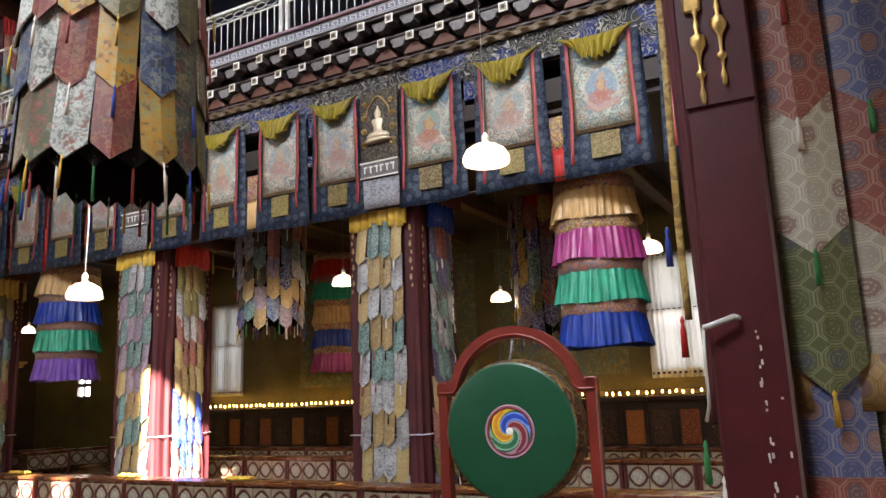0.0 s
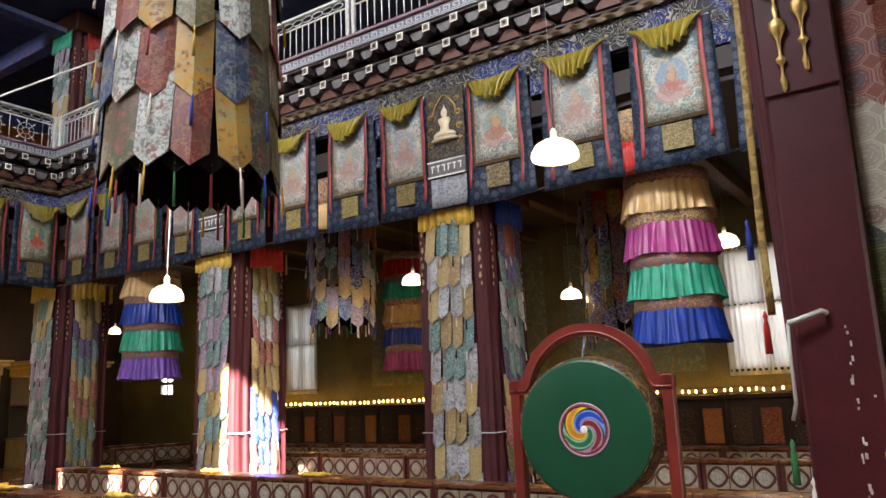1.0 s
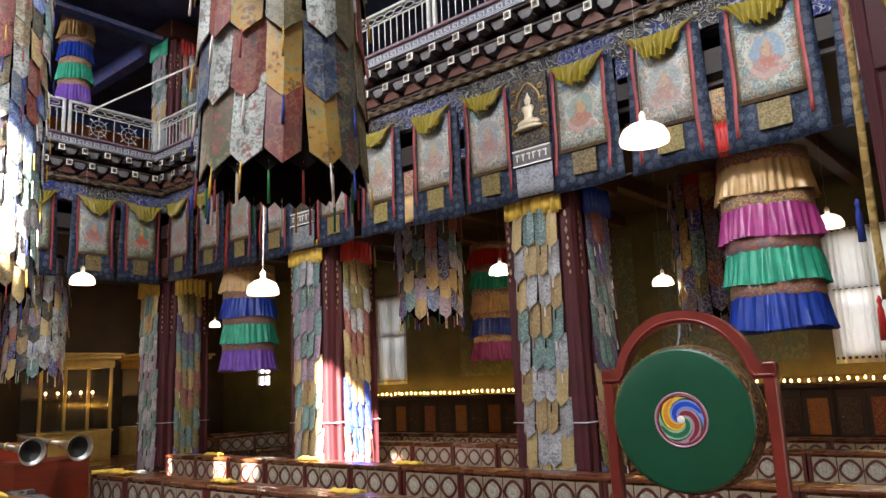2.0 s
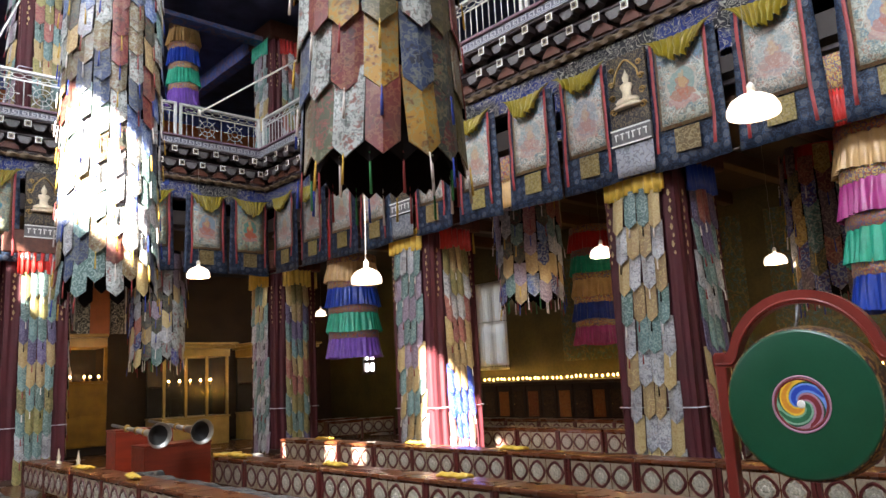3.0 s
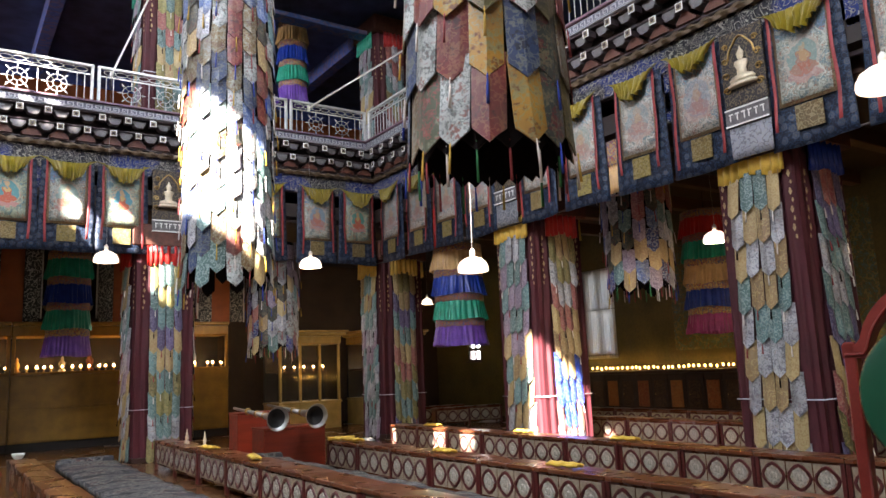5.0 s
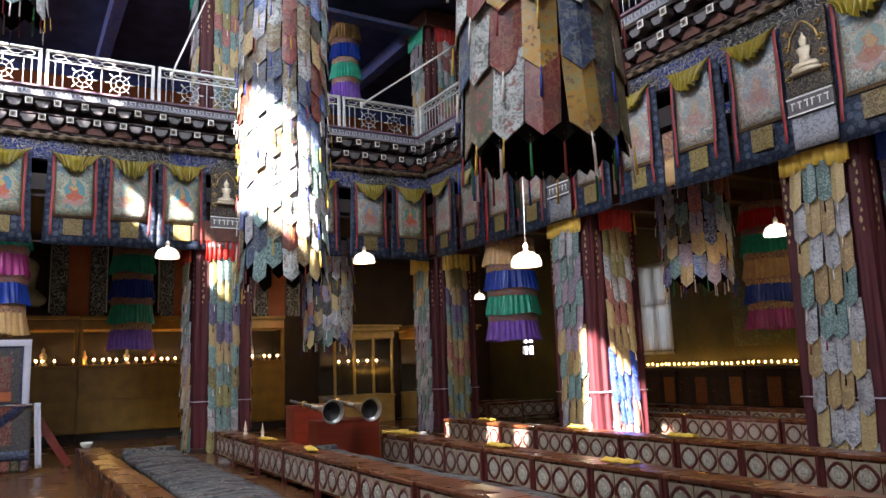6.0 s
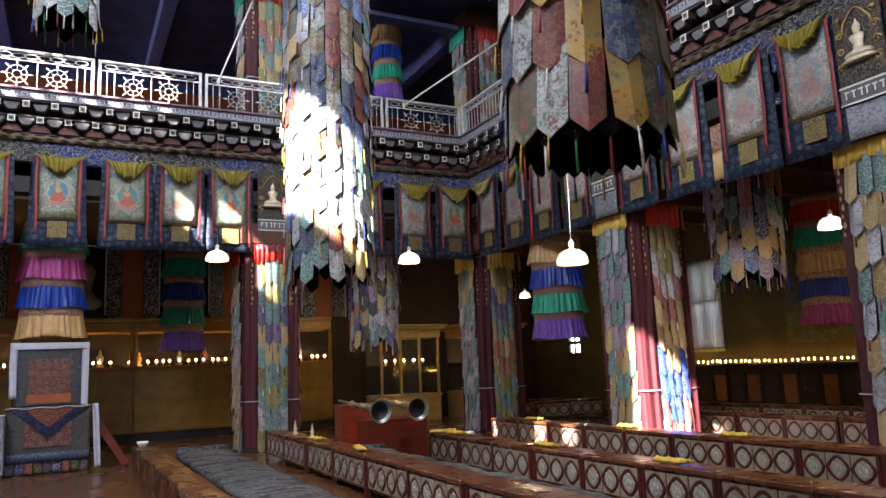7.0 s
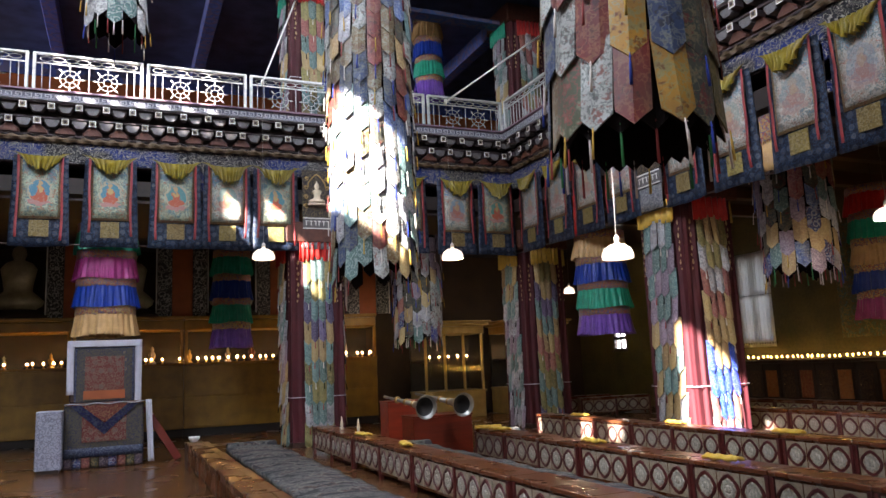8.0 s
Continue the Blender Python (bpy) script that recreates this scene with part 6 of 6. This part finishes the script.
# throne
M_THRONE = medallions("throne_brocade", (0.075, 0.066, 0.052), (0.025, 0.03, 0.06), (0.15, 0.12, 0.085), (0.035, 0.04, 0.075), 6.0, 0.75)
M_THRONERED = medallions("throne_red_brocade", (0.13, 0.030, 0.024), (0.20, 0.15, 0.11), (0.10, 0.085, 0.07), (0.20, 0.12, 0.09), 7.0, 0.75)
M_BLUEBROC = brocade("blue_cloud_brocade", (0.020, 0.032, 0.10), (0.10, 0.12, 0.17), 12.0)


def throne():
    t = thing("throne", pose(-0.33, 15.0, 0, 0, 0, 2), "high throne draped in patterned brocade with white back cloth", "throne")
    part("seat_base", box((-0.66, 0, 0), (0.66, 1.0, 0.98), 0.02), M_DARKWOOD, t)
    part("front_cloth", sheet(24, 12, lambda u, v: ((u - 0.5) * 1.30, -0.03 - 0.015 * math.sin(u * 14) * v, 1.10 - v * 0.86), 0.01), M_THRONE, t, "patterned brocade front cloth")
    part("front_border", sheet(24, 2, lambda u, v: ((u - 0.5) * 1.30, -0.045 - 0.015 * math.sin(u * 14), 0.36 - v * 0.16), 0.008), M_BLUEBROC, t, "blue brocade border")
    part("red_square", box((-0.36, -0.062, 0.46), (0.36, -0.05, 0.92)), M_THRONERED, t, "red brocade square")
    bm = bmesh.new()
    f = [bm.verts.new(p) for p in ((-0.56, -0.075, 1.10), (0.56, -0.075, 1.10), (0.0, -0.085, 0.58))]
    bm.faces.new(f[::-1])
    bmesh.ops.solidify(bm, geom=bm.faces[:], thickness=0.008)
    part("pointed_cloth", bm, M_BLUEBROC, t, "blue pointed brocade cloth")
    bm = bmesh.new()
    f = [bm.verts.new(p) for p in ((-0.38, -0.088, 1.10), (0.38, -0.088, 1.10), (0.0, -0.094, 0.78))]
    bm.faces.new(f[::-1])
    part("pointed_inset", bm, M_REDBROC, t, "red brocade inset")
    for k in range(9):
        x = -0.58 + k * 0.145
        part("skirt_strip", sheet(4, 4, lambda u, v, x=x: (x - 0.068 + u * 0.136, -0.02 - 0.015 * math.sin(u * 3.1), 0.24 - v * 0.23), 0.006), [M_MAUVE, M_BLUE, M_ROSE, M_OLIVE][k % 4], t)
    part("seat_cushion", box((-0.64, 0.02, 0.985), (0.64, 0.95, 1.12), 0.04), M_REDBROC, t)
    part("white_edge", sheet(24, 2, lambda u, v: ((u - 0.5) * 1.32, -0.10 + v * 0.25, 1.125 + 0.012 * math.sin(u * 20)), 0.008), M_WHITECLOTH, t, "white cloth edge")
    part("backrest", box((-0.60, 0.80, 1.122), (0.60, 0.95, 2.24), 0.03), M_DARKWOOD, t)
    part("back_brocade", box((-0.48, 0.775, 1.14), (0.48, 0.798, 2.12), 0.006), M_THRONE, t, "patterned brocade back panel")
    part("back_inset", box((-0.34, 0.768, 1.22), (0.34, 0.774, 1.98), 0.003), M_THRONERED, t, "faded red patterned inset")
    part("back_band", box((-0.36, 0.764, 1.18), (0.36, 0.7675, 1.34)), M_ORANGE, t, "orange band")
    part("back_border", box((-0.52, 0.788, 1.13), (0.52, 0.7985, 2.15), 0.004), M_BLUEBROC, t)
    part("white_drape", sheet(20, 6, lambda u, v: ((u - 0.5) * 1.30, 0.765 + 0.01 * math.sin(u * 25), 2.28 - v * 0.12), 0.012), M_WHITECLOTH, t, "white cloth over the back")
    for s in (-1, 1):
        part("white_drape_side", sheet(4, 12, lambda u, v, s=s: (s * (0.53 + u * 0.12), 0.765 + 0.012 * math.sin(u * 9 + v * 5), 2.28 - v * (1.25 if s > 0 else 1.0)), 0.01), M_WHITECLOTH, t, "white cloth over the back")
        part("armrest", box((s * 0.64 - 0.05, 0.05, 0.9), (s * 0.64 + 0.05, 0.8, 1.02), 0.02), M_REDWOOD, t)
    part("scarf", sheet(5, 14, lambda u, v: (0.68 + u * 0.10 + 0.06 * v, -0.08 - 0.02 * math.sin(u * 8), 1.15 - v * 1.10), 0.008), M_WHITECLOTH, t, "hanging white scarf")
    return t


throne()
side = thing("side_stand", pose(-1.18, 14.75, 0), "narrow stand under a printed white cloth beside the throne", "stand")
part("frame", box((-0.17, -0.17, 0), (0.17, 0.17, 1.02)), M_DARKWOOD, side)
part("white_cloth", sheet(40, 6, lambda u, v: ((0.20 + 0.015 * math.sin(u * 60) * v) * max(-1, min(1, 1.4 * math.cos(2 * math.pi * u))), (0.20 + 0.015 * math.cos(u * 50) * v) * max(-1, min(1, 1.4 * math.sin(2 * math.pi * u))), 1.03 - v * 0.96)), M_PRINT, side, "white printed cloth")
part("cloth_top", box((-0.20, -0.20, 1.025), (0.20, 0.20, 1.04), 0.005), M_WHITECLOTH, side)
ramp_board = thing("red_board", pose(0.52, 15.3, 0), "red painted board leaning against the throne", "board")
part("plank", box((-0.07, -0.16, 0), (0.07, 0.16, 0.95), 0.006), M_REDWOOD, ramp_board, m=pose(0.42, 0, 0.03, 0, -32, 0))


# plain bench with a slatted side, and the carpets
def slat_bench(x, y, L):
    b = thing("bench", pose(x, y - L / 2, 0), "low varnished wooden bench with a slatted side", "bench", "plain benches")
    for k in range(3):
        part("top_board", box((-0.17 + k * 0.1145, -L / 2, 0.40), (-0.17 + k * 0.1145 + 0.111, L / 2, 0.44 - 0.003 * (k % 2)), 0.006), M_BENCHWOOD, b)
    part("side_rail", box((-0.15, -L / 2 + 0.02, 0.32), (0.15, L / 2 - 0.02, 0.398)), M_BENCHWOOD, b)
    part("lower_rail", box((-0.14, -L / 2 + 0.02, 0.08), (-0.10, L / 2 - 0.02, 0.13)), M_BENCHWOOD, b)
    for k in range(int(L / 0.11)):
        yy = -L / 2 + 0.07 + k * 0.11
        part("slat", box((-0.145, yy - 0.022, 0.131), (-0.12, yy + 0.022, 0.319)), M_BENCHWOOD, b)
    for sx in (-1, 1):
        for sy in (-1, 1):
            part("leg", box((sx * 0.13 - 0.03, sy * (L / 2 - 0.05) - 0.03, 0), (sx * 0.13 + 0.03, sy * (L / 2 - 0.05) + 0.03, 0.318), 0.004), M_BENCHWOOD, b)
    return b


for k in range(4):
    slat_bench(1.13 + 0.02 * k, 13.4 - k * 2.02, 2.0)
cup = thing("stool", pose(1.1, 13.75, 0), "small dark stool with a white bowl at the bench end", "stool")
part("seat", box((-0.15, -0.15, 0.36), (0.15, 0.15, 0.42), 0.01), M_DARKWOOD, cup)
for sx in (-1, 1):
    for sy in (-1, 1):
        part("leg", box((sx * 0.12 - 0.02, sy * 0.12 - 0.02, 0), (sx * 0.12 + 0.02, sy * 0.12 + 0.02, 0.358)), M_DARKWOOD, cup)
bowl = thing("bowl", pose(1.1, 13.75, 0.421), "white bowl on the small stool", "bowl")
part("bowl_body", lathe([(0.05, 0), (0.06, 0.01), (0.09, 0.06), (0.095, 0.09), (0.085, 0.09), (0.05, 0.02)], 16), M_WHITE, bowl)

def banded_rug(name):
    """Worn woven rug: uneven cross bands of pale grey, dark blue and brown."""
    m, n, b = material(name, 0.9)
    v = coords(n, (1.0, 2.8, 2.8))
    f = maths(n, "ADD", maths(n, "MULTIPLY", noise_tex(n, v, 1.3, 3.0), 0.7), maths(n, "MULTIPLY", noise_tex(n, coords(n), 16.0, 4.0), 0.3))
    col = ramp(n, f, [(0.42, (0.010, 0.010, 0.014)), (0.455, (0.13, 0.125, 0.115)), (0.485, (0.018, 0.018, 0.022)), (0.515, (0.19, 0.18, 0.16)), (0.545, (0.07, 0.035, 0.025)), (0.58, (0.015, 0.015, 0.022))])
    thread = noise_tex(n, coords(n), 120.0, 2.0)
    col = mix(n, maths(n, "MULTIPLY", thread, 0.3), col, (0.04, 0.038, 0.036))
    n.links.new(col, b.inputs["Base Color"])
    bump(n, b, thread, 0.5, 0.006)
    return m


M_RUG = banded_rug("grey_blue_rug")


def long_cushion(x, y0, y1, w, mat, label):
    c = thing("seat_carpet", pose(x, (y0 + y1) / 2, 0), label, "carpet", "seat carpets")
    L = y0 - y1
    part("pad", sheet(8, 60, lambda u, v: ((u - 0.5) * w, L / 2 - v * L, 0.16 + 0.03 * math.sin(math.pi * u) + 0.012 * math.sin(v * L * 5) + 0.01 * math.sin(v * L * 13 + u * 3)), 0.10), mat, c, "thick woven pad")
    part("roll", lathe([(0.14, -w / 2), (0.15, -w / 2 + 0.03), (0.15, w / 2 - 0.03), (0.14, w / 2)], 20), mat, c, "rolled carpet end", m=pose(0, L / 2 - 0.05, 0.20, 0, 90, 0))
    part("base", box((-w / 2 + 0.02, -L / 2, 0), (w / 2 - 0.02, L / 2, 0.058)), M_DARKWOOD, c)
    return c


long_cushion(2.08, 13.9, 5.5, 0.85, M_RUG, "grey and blue woven seat carpet with a rolled end")
long_cushion(4.25, 11.8, 3.5, 0.75, M_RUG, "grey patterned seat carpet between table rows")
long_cushion(6.35, 12.6, 3.0, 0.75, M_RUG, "grey patterned seat carpet between table rows")


# red boxes and long horns
def red_box(x, y, w, d, h):
    b = thing("red_box", pose(x, y, 0), "tall red lacquered wooden chest that carries horns", "box", "red boxes")
    part("body", box((-w / 2, 0, 0.04), (w / 2, d, h - 0.03), 0.008), M_REDBOX, b)
    part("lid", box((-w / 2 - 0.012, -0.012, h - 0.028), (w / 2 + 0.012, d + 0.012, h), 0.006), M_REDBOX, b)
    part("base", box((-w / 2 + 0.02, 0.02, 0), (w / 2 - 0.02, d - 0.02, 0.038)), M_DARKWOOD, b)
    return b


red_box(4.87, 11.72, 1.06, 0.55, 0.72)
red_box(4.72, 12.72, 0.94, 0.45, 0.94)


def horn(a, b):
    a, b = Vector(a), Vector(b)
    h = thing("long_horn", Matrix.Translation(a) @ (b - a).to_track_quat("Z", "Y").to_matrix().to_4x4(), "tarnished silver long horn lying on the red boxes", "horn", "long horns")
    L = (b - a).length
    part("tube", lathe([(0.018, 0), (0.024, 0.02), (0.022, L * 0.3), (0.035, L * 0.33), (0.030, L * 0.36), (0.045, L * 0.72)], 16), M_HORN, h)
    for f in (0.34, 0.55, 0.72):
        part("collar", lathe([(0.05, L * f - 0.03), (0.062, L * f), (0.05, L * f + 0.03)], 16), M_GILT, h, "brass collar")
    part("bell", lathe([(0.047, L * 0.72), (0.065, L * 0.82), (0.12, L * 0.93), (0.195, L), (0.187, L), (0.115, L * 0.932), (0.055, L * 0.82), (0.03, L * 0.75)], 28, cap=False), M_HORN, h, "flared silver bell")
    # black cone that puts the shade of the bell's inside into colour
    part("throat", lathe([(0.150, L * 0.965), (0.10, L * 0.935), (0.05, L * 0.90), (0.001, L * 0.88)], 24, cap=False), M_BLACK, h, "black cone in place of the shade inside the bell")
    return h


horn((4.28, 13.0, 1.02), (4.43, 11.35, 0.88))
horn((4.88, 13.0, 1.04), (5.02, 11.2, 0.89))


# yellow cloths and small tassel stands on the tables
def yellow_cloth(x, y, a, L=0.42):
    c = thing("folded_cloth", pose(x, y, 0.501, 0, 0, a), "folded yellow silk cloth on a low table", "cloth", "yellow cloths")
    part("fold", sheet(6, 14, lambda u, v: ((u - 0.5) * 0.13, (v - 0.5) * L, 0.035 + 0.022 * math.sin(u * 3.14) + 0.012 * math.sin(v * 17) * math.sin(u * 6)), 0.03), M_YELLOW, c)
    return c


for x, y, a in ((5.34, 10.6, 10), (5.36, 8.1, -4), (5.36, 5.9, 5), (7.66, 11.9, 4), (7.66, 9.3, -8), (3.42, 11.5, 8), (3.42, 9.6, -10), (5.34, 11.0, 70), (7.66, 7.2, 3)):
    yellow_cloth(x, y, a)
for x, y in ((3.46, 12.9), (3.46, 11.9)):
    t = thing("ritual_cone", pose(x, y, 0.501), "small cream ritual cone standing on a table", "cone", "ritual cones")
    part("cone", lathe([(0.045, 0), (0.05, 0.02), (0.02, 0.05), (0.03, 0.10), (0.012, 0.18), (0.004, 0.24)], 10), M_CREAMGILT, t)

# dim tables in the far corner
for x, y in ((11.2, 18.2), (12.3, 18.2), (11.6, 17.0), (12.7, 17.0)):
    t = low_table(0, 0)
    t.matrix_basis = pose(x, y, 0, 0, 0, 75)

# upper gallery timbers
for k in range(6):
    b = thing("roof_beam", pose(-9.0 + k * 3.6, YF + 0.2, Z_CEIL - 0.42), "blue painted roof beam of the upper gallery", "beam", "roof beams")
    part("timber", box((-0.16, 0, 0), (0.16, WY - YF - 0.2, 0.418), 0.015), M_BEAMBLUE, b)
b = thing("roof_beam", pose(0, 16.05, Z_CEIL - 0.55), "long painted lintel over the upper pillars", "beam", "roof beams")
part("timber", box((-9.0, -0.2, 0), (13.0, 0.2, 0.12), 0.012), M_BEAMBLUE, b)
structure("upper_frieze", box((-9.0, WY - 0.05, 9.97), (13.0, WY - 0.01, 10.55)), M_FRIEZE2, "dark blue patterned band on the upper gallery wall", "frieze")
structure("upper_wall_panel", box((-9.0, WY - 0.04, Z_DECK), (13.0, WY - 0.012, 9.95)), M_ORANGE, "rust orange painted wall of the upper gallery", "wall")
